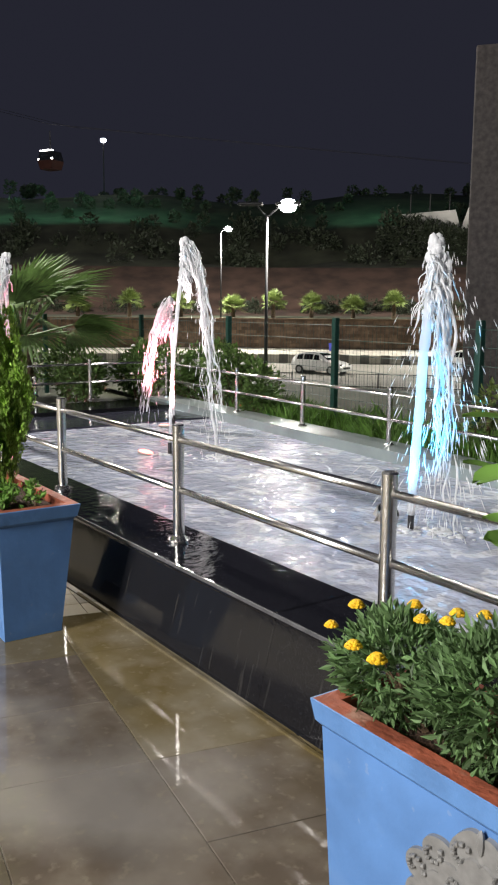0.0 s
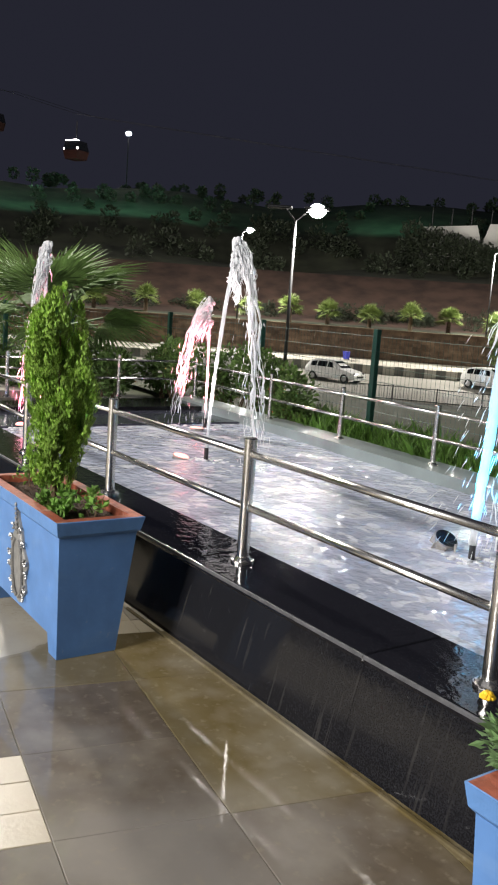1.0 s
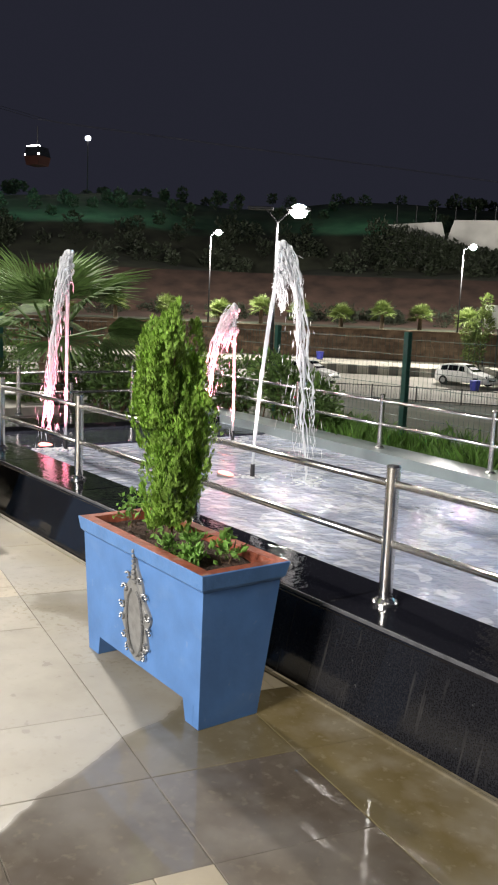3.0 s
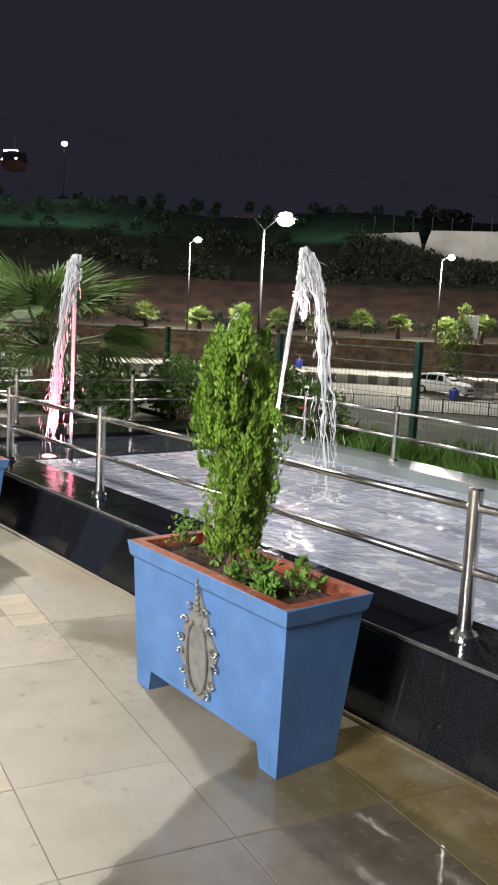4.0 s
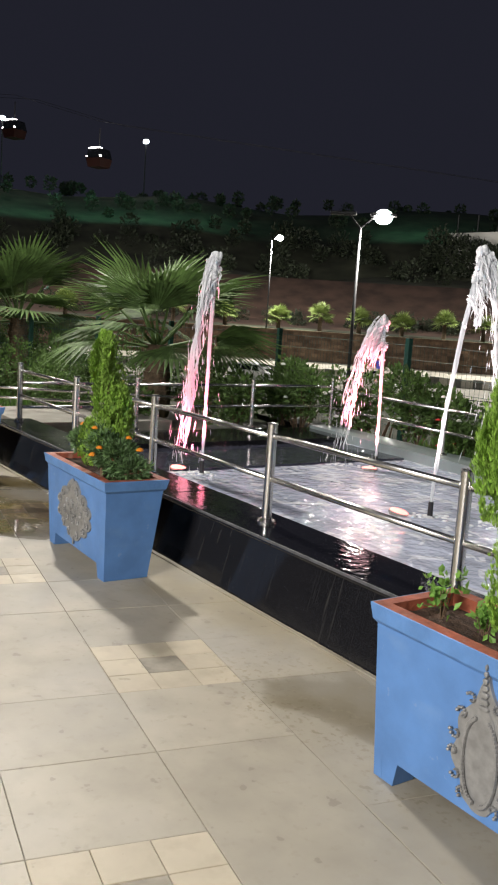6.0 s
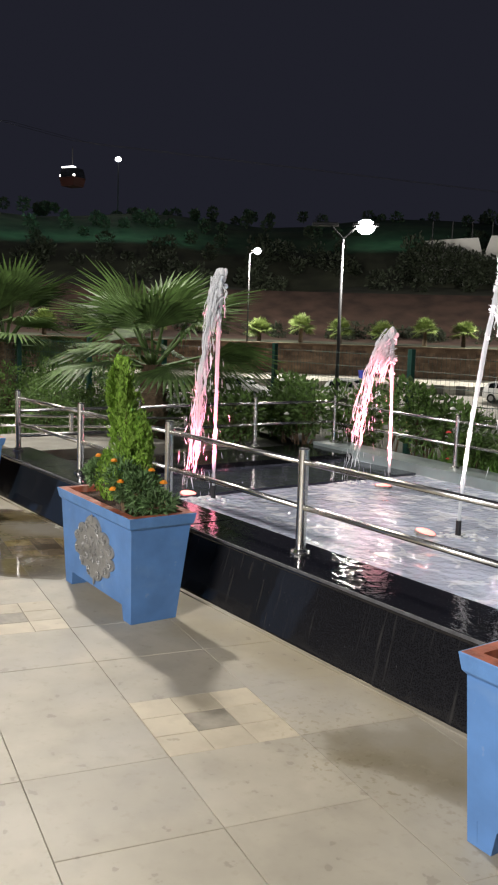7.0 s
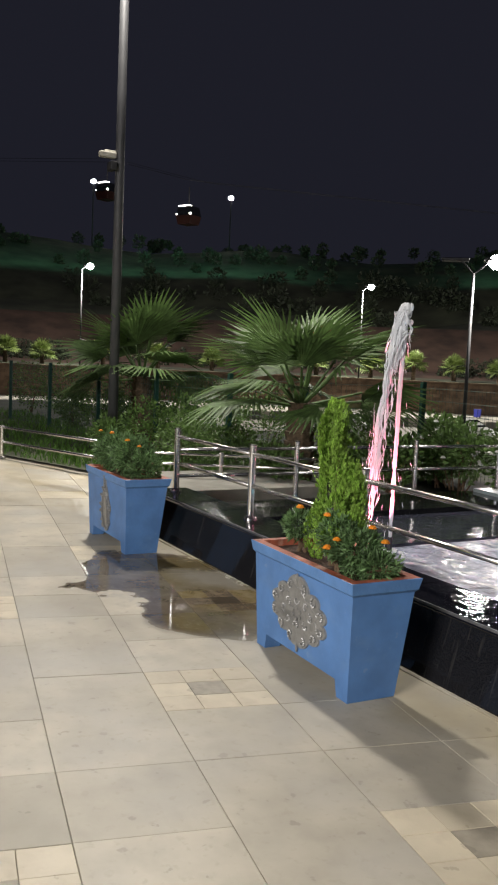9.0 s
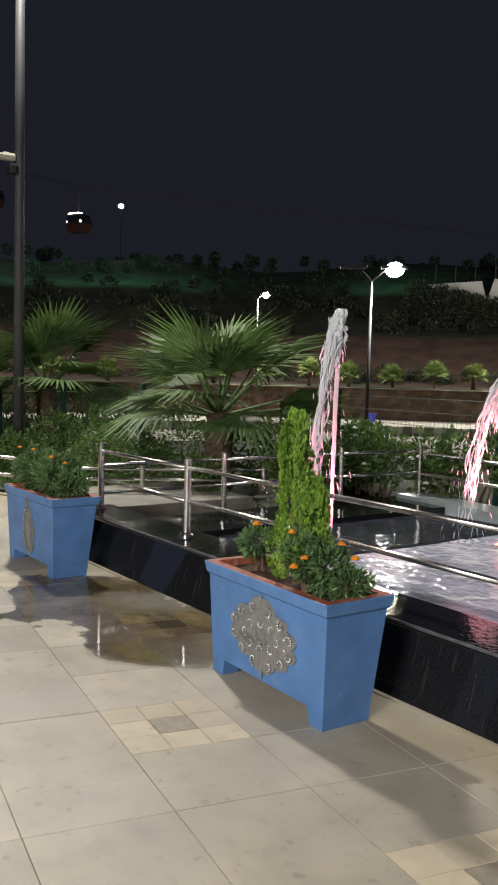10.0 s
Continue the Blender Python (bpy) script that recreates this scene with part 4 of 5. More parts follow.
for k, (x, y, h) in enumerate(((0.17, 0.0, 0.12), (0.33, 0.06, 0.16), (0.12, -0.08, 0.08), (0.24, -0.06, 0.07), (-0.2, 0.04, 0.11), (-0.38, 0.02, 0.19), (0.3, -0.08, 0.08))):
    seedling(inside(*P["second"][:3], x, y), h * 0.8, 30 + k)
marigolds(inside(*P["third"][:3], 0.27, 0.0), [((0, 0, 0.14), (0.15, 0.13, 0.14)), ((-0.1, -0.06, 0.20), (0.11, 0.09, 0.12)), ((0.12, 0.04, 0.08), (0.13, 0.12, 0.09))], 1000, 41, [(-0.12, -0.1, 0.30), (0.0, -0.12, 0.2), (0.1, 0.02, 0.27), (-0.05, -0.14, 0.15), (0.13, 0.08, 0.2)], "dark green marigold bush with orange flowers")
marigolds(inside(*P["third"][:3], -0.33, 0.02), [((0, 0, 0.16), (0.10, 0.10, 0.09))], 230, 42, [(0.03, -0.02, 0.26)], "small marigold bush with one orange flower")
marigolds(inside(*P["fourth"][:3], -0.05, 0.03), [((-0.25, 0, 0.2), (0.24, 0.2, 0.2)), ((0.18, 0, 0.2), (0.26, 0.2, 0.2)), ((0.42, 0.02, 0.12), (0.14, 0.16, 0.15)), ((-0.45, 0.0, 0.15), (0.14, 0.16, 0.15))], 2400, 43, [(-0.4, -0.1, 0.36), (0.3, -0.1, 0.34), (0.42, -0.04, 0.3), (0.05, -0.15, 0.38)], "bushy green marigolds with a few orange flowers")
marigolds(inside(*P["first"][:3], -0.2, 0.0), [((-0.2, 0.0, 0.13), (0.2, 0.18, 0.15)), ((0.1, 0.0, 0.16), (0.22, 0.2, 0.17)), ((0.38, 0.02, 0.15), (0.22, 0.2, 0.15)), ((0.56, 0.0, 0.12), (0.12, 0.16, 0.13))], 2600, 44, [(-0.3, -0.06, 0.26), (-0.22, -0.14, 0.20), (-0.13, -0.15, 0.20), (-0.2, 0.04, 0.27), (-0.1, 0.08, 0.27), (-0.06, 0.0, 0.28), (-0.02, 0.08, 0.29), (-0.37, -0.08, 0.19), (-0.12, -0.02, 0.27)], "thick green marigold bush with yellow flowers", M_YELLOW)

sap = thing("leafy_sapling", inside(*P["first"][:3], 0.02, 0.0), "tall green sapling with broad leaves in a blue planter", "sapling")
bm = bmesh.new()
rod(bm, (0, 0, -0.04), (0.02, 0.0, 0.8), 0.011, 0.006, 6)
part("stem", bm, M_STEM, sap)
rng = random.Random(12)
for k in range(44):
    a, z = k * 2.4, 0.44 + 0.42 * k / 43
    v, f = [], []
    L = rng.uniform(0.055, 0.095)
    d = Vector((math.cos(a), math.sin(a), rng.uniform(-0.25, 0.35)))
    s = Vector((-math.sin(a), math.cos(a), rng.uniform(-0.3, 0.3)))
    st = Vector((0.02 * z, 0, z)) + d * rng.uniform(0.03, 0.14)
    for t, w in ((0, 0.0), (0.2, 0.30), (0.5, 0.42), (0.8, 0.28), (1.0, 0.0)):
        c = st + d * L * t - Vector((0, 0, 0.12 * L * t * t))
        v += [c - s * L * w, c + Vector((0, 0, -0.006)), c + s * L * w]
    for q in range(4):
        f += [(q * 3, q * 3 + 1, q * 3 + 4, q * 3 + 3), (q * 3 + 1, q * 3 + 2, q * 3 + 5, q * 3 + 4)]
    raw("leaf", v, f, M_SEEDLING, sap, smooth=True)

# ---- planted strip, fence and palms behind the pool ----
bm = bmesh.new()
quad = ((-16.5, far_y(-16) + 0.2), (7.0, far_y(7.0) + 0.2), (7.0, 8.0), (-16.5, 9.5))
vs = [bm.verts.new((x, y, 0.12)) for x, y in quad]
bm.faces.new(vs)
vs = [bm.verts.new((x, y, 0.03)) for x, y in ((-30, -5.4), (-10.4, 1.7), (-7.7, 1.9), (-7.7, 6.2), (-30, 6.2))]
bm.faces.new(vs)
tagged(link("planted_strip", bm, M_GROUND), "dark soil strip planted with grass", "lawn", kind="structure")


def grass(name, spots, n, h, seed, label):
    rng = random.Random(seed)
    v, f = [], []
    for (x0, x1, ya, yb, z) in spots:
        for _ in range(n):
            x = rng.uniform(x0, x1)
            y = rng.uniform(ya(x), yb(x))
            s = h * rng.uniform(0.4, 1.5) * (0.7 + 0.6 * noise.noise(Vector((x, y, 3))))
            a = rng.uniform(0, 6.28)
            w = 0.012
            dx, dy = math.cos(a) * w, math.sin(a) * w
            bx, by = rng.gauss(0, 0.35) * s, rng.gauss(0, 0.35) * s
            i = len(v)
            v += [(x - dx, y - dy, z), (x + dx, y + dy, z), (x + bx * 0.4 + dx * 0.7, y + by * 0.4 + dy * 0.7, z + s * 0.6), (x + bx, y + by, z + s), (x + bx * 0.4 - dx * 0.7, y + by * 0.4 - dy * 0.7, z + s * 0.6)]
            f += [(i, i + 1, i + 2, i + 3, i + 4)]
    return tagged(raw(name, v, f, M_GRASS), label, "grass", kind="stuff")


grass("tall_grass", [(-6.0, 5.0, lambda x: far_y(x) + 0.25, lambda x: far_y(x) + 1.3, 0.1)], 9000, 0.30, 3, "tufted green grass behind the pool rim")
grass("lawn_grass", [(-24.0, -8.0, lambda x: 1.75 + 0.362 * min(0.0, x + 10.4), lambda x: 3.4, 0.03)], 9000, 0.13, 4, "green lawn grass beside the plaza")


def fence(pts, z, h, label):
    root = thing("mesh_fence", (0, 0, 0), label, "fence")
    for x, y in pts:
        bm = box(bmesh.new(), (x, y, z + h / 2), (0.07, 0.07, h + 0.1), 0.006)
        part("fence_post", bm, M_FENCE, root)
    for (xa, ya), (xb, yb) in zip(pts, pts[1:]):
        a, b = Vector((xa, ya, 0)), Vector((xb, yb, 0))
        bm = bmesh.new()
        n = int((b - a).length / 0.075)
        for k in range(1, n):
            p = a.lerp(b, k / n)
            bmesh.ops.create_cone(bm, cap_ends=False, segments=4, radius1=0.0022, radius2=0.0022, depth=h, matrix=Matrix.Translation((p.x, p.y, z + h / 2)))
        for k in range(8):
            zz = z + 0.06 + (h - 0.1) * k / 7
            rod(bm, (a.x, a.y, zz), (b.x, b.y, zz), 0.003, 0.003, 4)
        tagged(part("wire_mesh", bm, M_FENCE, root), kind="stuff")
    return root


FENCE = [(5.6, 4.72), (3.1, 4.98), (0.65, 5.24), (-1.85, 5.49), (-4.33, 5.75), (-6.88, 5.85), (-9.95, 6.0), (-11.0, 4.6), (-11.6, 3.6), (-13.6, 3.2), (-15.8, 2.9), (-18.2, 2.6), (-20.6, 2.3)]
fence(FENCE, 0.05, 1.36, "green welded-wire fence panels between square posts")


def fan_leaf(seed, ribs=26, size=0.62, spread=2.5):
    """A pleated fan blade at the end of its stalk, along +x."""
    rng = random.Random(seed)
    v, f = [], []
    for k in range(ribs):
        a = (k / (ribs - 1) - 0.5) * spread
        ln = size * (1 - 0.22 * abs(a) / (spread / 2)) * rng.uniform(0.92, 1.06)
        wa = spread / ribs * 0.52
        droop = 0.15 * ln * rng.uniform(0.5, 1.5)
        i = len(v)
        mid = ln * 0.58
        v += [(0.02 * math.cos(a), 0.02 * math.sin(a), 0), (mid * math.cos(a - wa), mid * math.sin(a - wa), -0.012 + 0.02), (mid * math.cos(a), mid * math.sin(a), -0.02 + 0.03), (mid * math.cos(a + wa), mid * math.sin(a + wa), 0.0), (ln * math.cos(a), ln * math.sin(a), -droop)]
        f += [(i, i + 1, i + 2), (i, i + 2, i + 3), (i + 1, i + 4, i + 2), (i + 2, i + 4, i + 3)]
    return v, f


def palm(at, trunk, leaves, size, stalk, material, seed, label, group, ribs=26, top=84):
    rng = random.Random(seed)
    root = thing("fan_palm", at, label, "palm", group)
    bm = bmesh.new()
    rings = max(5, int(trunk / 0.12))
    for k in range(rings):
        z0, z1 = trunk * k / rings, trunk * (k + 1) / rings
        rod(bm, (0, 0, z0), (0, 0, z1 + 0.01), size * 0.17 * (1.05 - 0.25 * k / rings), size * 0.17 * (1.25 - 0.25 * k / rings), 10)
    part("trunk", bm, M_TRUNK, root)
    shared = []
    for k in range(3):
        v, f = fan_leaf(seed + k, ribs, size)
        me = bpy.data.meshes.new("leaf")
        me.from_pydata(v, [], f)
        me.materials.append(material)
        shared.append(me)
    for k in range(leaves):
        az = k * 2.399 + rng.uniform(-0.2, 0.2)
        el = radians(top - (top + 8) * (k / leaves) ** 1.1 + rng.uniform(-10, 10))
        ln = stalk * rng.uniform(0.8, 1.15)
        d = Vector((math.cos(az) * math.cos(el), math.sin(az) * math.cos(el), math.sin(el)))
        hub = Vector((0, 0, trunk)) + d * ln
        bm = bmesh.new()
        rod(bm, (0, 0, trunk - 0.05), hub, 0.016 * size / 0.6, 0.008 * size / 0.6, 5)
        st = part("leaf_stalk", bm, material, root)
        ob = new("leaf_blade", shared[k % 3])
        ob.parent = st
        y = Vector((-math.sin(az), math.cos(az), 0))
        dd = (d - Vector((0, 0, 0.25))).normalized()
        zz = dd.cross(y).normalized()
        m = Matrix((dd, y, zz)).transposed().to_4x4()
        ob.matrix_local = Matrix.Translation(hub) @ m @ Matrix.Rotation(rng.uniform(-0.5, 0.5), 4, "X")
    return root


palm((-9.62, 3.65, 0.1), 1.02, 17, 1.08, 0.75, M_PALM, 51, "large fan palm with wide green leaves behind the pool", "large fan palms", top=60)
palm((-14.3, 3.2, 0.1), 1.2, 17, 1.1, 0.75, M_PALM, 61, "large fan palm with wide green leaves beside the light mast", "large fan palms", top=62)


def roses(x, y, z, seed, n, label, fl):
    rng = random.Random(seed)
    lobes = [((rng.uniform(-0.5, 0.5), rng.uniform(-0.2, 0.2), rng.uniform(0.3, 0.7)), (0.38, 0.3, 0.34)) for _ in range(5)]
    flowers = []
    for _ in range(n):
        c, r = rng.choice(lobes)
        flowers.append(((c[0] + rng.uniform(-0.3, 0.3), c[1] - 0.26, c[2] + rng.uniform(-0.05, 0.33)), rng.uniform(0.03, 0.05), fl))
    return bush("rose_bush", (x, y, z), lobes, 1900, 0.075, M_SHRUB, label, "bush", seed, flowers, "shrubs behind the pool")


for k, (x, y, n, fl) in enumerate(((-8.3, 5.2, 1, M_WHITEROSE), (-7.2, 5.5, 6, M_WHITEROSE), (-6.1, 5.45, 4, M_WHITEROSE), (-5.3, 5.35, 3, M_REDROSE), (-8.6, 4.2, 1, M_WHITEROSE), (-9.0, 5.5, 2, M_WHITEROSE))):
    r_ = roses(x, y, 0.1, 70 + k, n, "leafy shrub with white blooms" if fl is M_WHITEROSE else "leafy shrub with red blooms", fl)
    if fl is M_REDROSE:
        r_.scale = (0.8, 0.8, 0.6)
for k, (x, y, s) in enumerate(((-8.9, 2.9, 0.5), (-11.0, 2.6, 0.62), (-13.2, 2.2, 0.5), (-12.6, 3.4, 0.8), (-14.8, 3.6, 0.7), (-16.6, 3.4, 0.8), (-10.2, 4.6, 0.7), (-18.5, 3.2, 0.7), (-11.9, 4.4, 0.95), (-13.6, 4.3, 1.0), (-15.4, 4.2, 1.0), (-17.2, 4.1, 1.05), (-19.2, 4.0, 1.1), (-21.4, 3.8, 1.1), (-23.6, 3.5, 1.1), (-12.9, 2.75, 0.75), (-10.4, 3.0, 0.6))):
    bush("hedge_shrub", (x, y, 0.03), [((0, 0, s * 0.7), (s, s * 0.6, s * 0.7)), ((s * 0.4, 0, s * 0.5), (s * 0.7, s * 0.5, s * 0.5))], 1500, 0.06, M_SHRUB, "rounded green shrub by the fence", "bush", 90 + k, (), "hedge shrubs")
for k, x in enumerate((-1.6, 0.4)):
    bush("young_shrub", (x, far_y(x) + 0.75, 0.1), [((0, 0, 0.35), (0.16, 0.16, 0.3)), ((0.06, 0, 0.62), (0.14, 0.12, 0.16))], 260, 0.08, M_PALMFAR, "thin yellowish-green young shrub", "bush", 110 + k, (), "young shrubs")

# ---- beside the plaza's end: light mast, low railings, deck ----
mast = thing("light_mast", (-13.555, 2.415, 0.0), "tall grey steel light mast with a camera", "lamp post")
bm = bmesh.new()
rod(bm, (0, 0, 0), (0, 0, 10.6), 0.085, 0.062, 16)
part("mast_pole", bm, M_MAST, mast, smooth=True)
bm = box(bmesh.new(), (0, 0, 0.06), (0.36, 0.36, 0.04), 0.006)
part("base_plate", bm, M_POLE, mast)
bm = bmesh.new()
box(bm, (0.02, -0.22, 4.88), (0.12, 0.28, 0.10), 0.025)
rod(bm, (0, -0.06, 4.94), (0, -0.26, 4.95), 0.02, 0.02, 6)
part("security_camera", bm, M_KERB, mast, "white security camera on a bracket")
bm = box(bmesh.new(), (0.05, -0.15, 4.7), (0.2, 0.1, 0.14), 0.01)
part("junction_box", bm, M_POLE, mast)
bm = box(bmesh.new(), (0.3, -0.2, 10.7), (0.7, 0.6, 0.12), 0.02)
part("flood_housing", bm, M_DARKMETAL, mast)
railing("lawn_railing", [(-22.0, -2.6), (-19.2, -1.6), (-16.2, -0.5), (-13.3, 0.55), (-10.4, 1.6)], 0.0, 0.5, "low steel two-rail railing along the lawn", (0.95, 0.5), 0.035, 0.022)
deck = link("deck", box(bmesh.new(), (-8.75, 2.1, 0.12), (1.5, 1.9, 0.3), 0.01), M_LANDING)
tagged(deck, "pale stone landing beyond the pool", "landing", kind="structure")
railing("landing_railing", [(-8.15, 3.3), (-8.76, 2.07), (-9.4, 0.95)], 0.27, 0.30, "short steel railing on the landing", (0.9, 0.5), 0.03, 0.016)

# ---- the tall cladding column ----
col = thing("stone_pillar", (-4.6, 10.35, -0.3), "tall grey-brown stone-clad pillar of a building", "pillar")
bm = box(bmesh.new(), (0, 0, 2.8), (2.4, 2.4, 5.55), 0.02, radians(38))
part("shaft", bm, M_COLUMN, col)

# ---- road, wall, terrace ----
D0, D1 = 100, 185


def arc_wall():
    root = tagged(link("retaining_wall", arc_solid(64.3, 65.0, -1.6, 0.84), M_STONEWALL), "long brown coursed stone retaining wall", "wall", kind="structure")
    rng = random.Random(8)
    v, f = [], []
    for row in range(9):
        z = -1.45 + row * 0.252
        a = D0 + rng.uniform(0, 0.5)
        while a < D1:
            da = rng.uniform(0.35, 0.8)
            r = 64.3 - rng.uniform(0.02, 0.09)
            p = [polar(a + 0.02, 64.32), polar(a + da - 0.02, 64.32), polar(a + da - 0.03, r), polar(a + 0.03, r)]
            i = len(v)
            for zz, q in ((z, 0), (z + 0.235, 1)):
                v += [(c.x, c.y, zz) for c in p]
            f += [(i, i + 3, i + 7, i + 4), (i + 3, i + 2, i + 6, i + 7), (i + 2, i + 1, i + 5, i + 6), (i + 4, i + 7, i + 6, i + 5)]
            a += da
    tagged(raw("stone_courses", v, f, M_STONEWALL, root), kind="stuff")
    bm = arc_solid(64.1, 65.1, 0.84, 0.97)
    part("wall_coping", bm, M_STONEWALL, root)


def arc_solid(r0, r1, z0, z1, d0=None, d1=None, step=1.5):
    bm = bmesh.new()
    d0, d1 = d0 or D0, d1 or D1
    n = int((d1 - d0) / step)
    rows = []
    for k in range(n + 1):
        d = d0 + (d1 - d0) * k / n
        a, b = polar(d, r0), polar(d, r1)
        rows.append([bm.verts.new(p) for p in ((a.x, a.y, z0), (b.x, b.y, z0), (b.x, b.y, z1), (a.x, a.y, z1))])
    for p, q in zip(rows, rows[1:]):
        for i in range(4):
            bm.faces.new((p[i], p[(i + 1) % 4], q[(i + 1) % 4], q[i]))
    bm.faces.new(rows[0])
    bm.faces.new(rows[-1][::-1])
    bmesh.ops.recalc_face_normals(bm, faces=bm.faces)
    return bm


arc_wall()
kerb = tagged(link("kerb", arc_solid(61.7, 62.0, -2.4, -1.68), M_KERB), "pale concrete kerb with dark blocks", "kerb", kind="structure")
for k in range(60):
    d = D0 + 1 + k * 1.4
    part("kerb_block", arc_solid(61.66, 61.98, -2.3, -1.66, d, d + 0.62, 0.3), M_KERBDARK, kerb)
near_kerb = tagged(link("kerb_near", arc_solid(45.0, 45.3, -2.8, -2.5), M_KERB), "pale concrete kerb on the near roadside", "kerb", kind="structure")
root = thing("roadside_fence", (0, 0, 0), "dark steel picket fence beside the road", "fence")
for d in range(D0, D1, 3):
    if 133 < d < 138:
        continue
    a, b = polar(d, 43.6, -2.5), polar(d + 3, 43.6, -2.5)
    part("fence_post", box(bmesh.new(), (a.x, a.y, -2.2), (0.07, 0.07, 1.05), 0.005, radians(d)), M_DARKMETAL, root)
    bm = bmesh.new()
    for z in (-2.4, -1.74):
        rod(bm, (a.x, a.y, z), (b.x, b.y, z), 0.022, 0.022, 4)
    for k in range(1, 16):
        p = a.lerp(b, k / 16)
        rod(bm, (p.x, p.y, -2.5), (p.x, p.y, -1.72), 0.010, 0.010, 4)
    tagged(part("picket_panel", bm, M_DARKMETAL, root), kind="stuff")
for k, d in enumerate((120.5, 123.0, 125.3, 127.6, 130.7, 133.2, 135.95, 138.8, 141.4, 144.2, 147.8, 151.3, 154.8, 158.4, 162.0, 165.9, 168.2, 171.5)):
    p = polar(d, 66.8 + 0.4 * math.sin(k * 2.1), 0.98)
    palm(p, 0.75 + 0.35 * ((k * 7) % 3) / 2, 26, 0.92, 0.42, M_PALMFAR, 200 + k, "young fan palm on the terrace", "terrace palms", 11)
v, f = [], []
rng = random.Random(77)
for k in range(150):
    d = rng.uniform(D0, D1)
    p = polar(d, rng.uniform(75, 79))
    s = rng.uniform(0.6, 1.2)
    leaf_cloud(rng, (p.x, p.y, 1.0 + s * 0.9), (s, s, s * 1.15), 230, 0.22, v, f)
tagged(raw("dark_hedge", v, f, M_DARKBUSH), "row of dark bushes behind the palms", "bushes", kind="stuff")
v, f = [], []
for k in range(300):
    d = rng.uniform(D0 - 5, D1 + 5)
    r = rng.choice((rng.uniform(89, 103), rng.uniform(89, 103), rng.uniform(104, 119), rng.uniform(121, 134)))
    p = polar(d, r)
    s = rng.uniform(0.5, 1.0) if r >= 104 else rng.uniform(0.7, 1.6)
    leaf_cloud(rng, (p.x, p.y, ground_z(r) + s * 0.7), (s, s, s * 1.1), 150, 0.42, v, f)
tagged(raw("hillside_trees", v, f, M_DARKBUSH), "dark trees scattered over the hillside", "trees", kind="stuff")


# ---- street lamps ----
def street_lamp(foot, height, aim, watts, label, glass, arm=1.0, head=1.0, lens=1.0, lift=0.16, shine="POINT", sides=(1,)):
    root = thing("street_lamp", foot, label, "street lamp", "road lamps")
    bm = bmesh.new()
    rod(bm, (0, 0, 0), (0, 0, height), 0.065, 0.042, 10)
    part("pole", bm, M_POLE, root, smooth=True)
    d = Vector(aim).normalized()
    for s in sides:
        tip = Vector((0, 0, height)) + d * arm * s + Vector((0, 0, lift * arm))
        bm = bmesh.new()
        rod(bm, (0, 0, height - 0.03), tip, 0.035, 0.028, 8)
        part("arm", bm, M_DARKMETAL, root)
        bm = box(bmesh.new(), tip + d * 0.2 * s, (0.55 * head, 0.26 * head, 0.09), 0.02, math.atan2(d.y, d.x))
        hd = part("lamp_head", bm, M_DARKMETAL, root)
        if s > 0:
            bm = bmesh.new()
            bmesh.ops.create_uvsphere(bm, u_segments=14, v_segments=8, radius=1, matrix=Matrix.Translation(tip + d * 0.2 - Vector((0, 0, 0.06))) @ Matrix.Rotation(math.atan2(d.y, d.x), 4, "Z") @ Matrix.Diagonal((0.22 * head * lens, 0.2 * head * lens, 0.17 * head * lens, 1)))
            part("lens", bm, glass, hd, smooth=True)
            at = Vector(foot) + tip + d * 0.2 - Vector((0, 0, 0.25 * head))
            lamp("street_light", shine, at, at - Vector((0, 0, 1)) - Vector(aim) * 0.02, watts, (1.0, 0.96, 0.88), 0.12, 166, 0.3)
    return root


street_lamp((-19.82, 16.0, -1.2), 5.88, (0.65, 0.75, 0), 3500, "tall grey street lamp with a bright white head", G_LAMP, 0.5, 1.5, 0.9, 0.8, "SPOT", (1, -0.8))
for deg, top, turn in ((145.0, 7.6, (0.75, 0.3, 0)), (128.2, 7.1, (0.75, 0.3, 0)), (163.5, 8.15, (0.6, 0.5, 0))):
    street_lamp(polar(deg, 65.6, 0.7), top - 0.7, turn, 9000, "tall grey street lamp on the terrace wall", G_FAR, 0.5, 1.5, 0.85, 0.5)


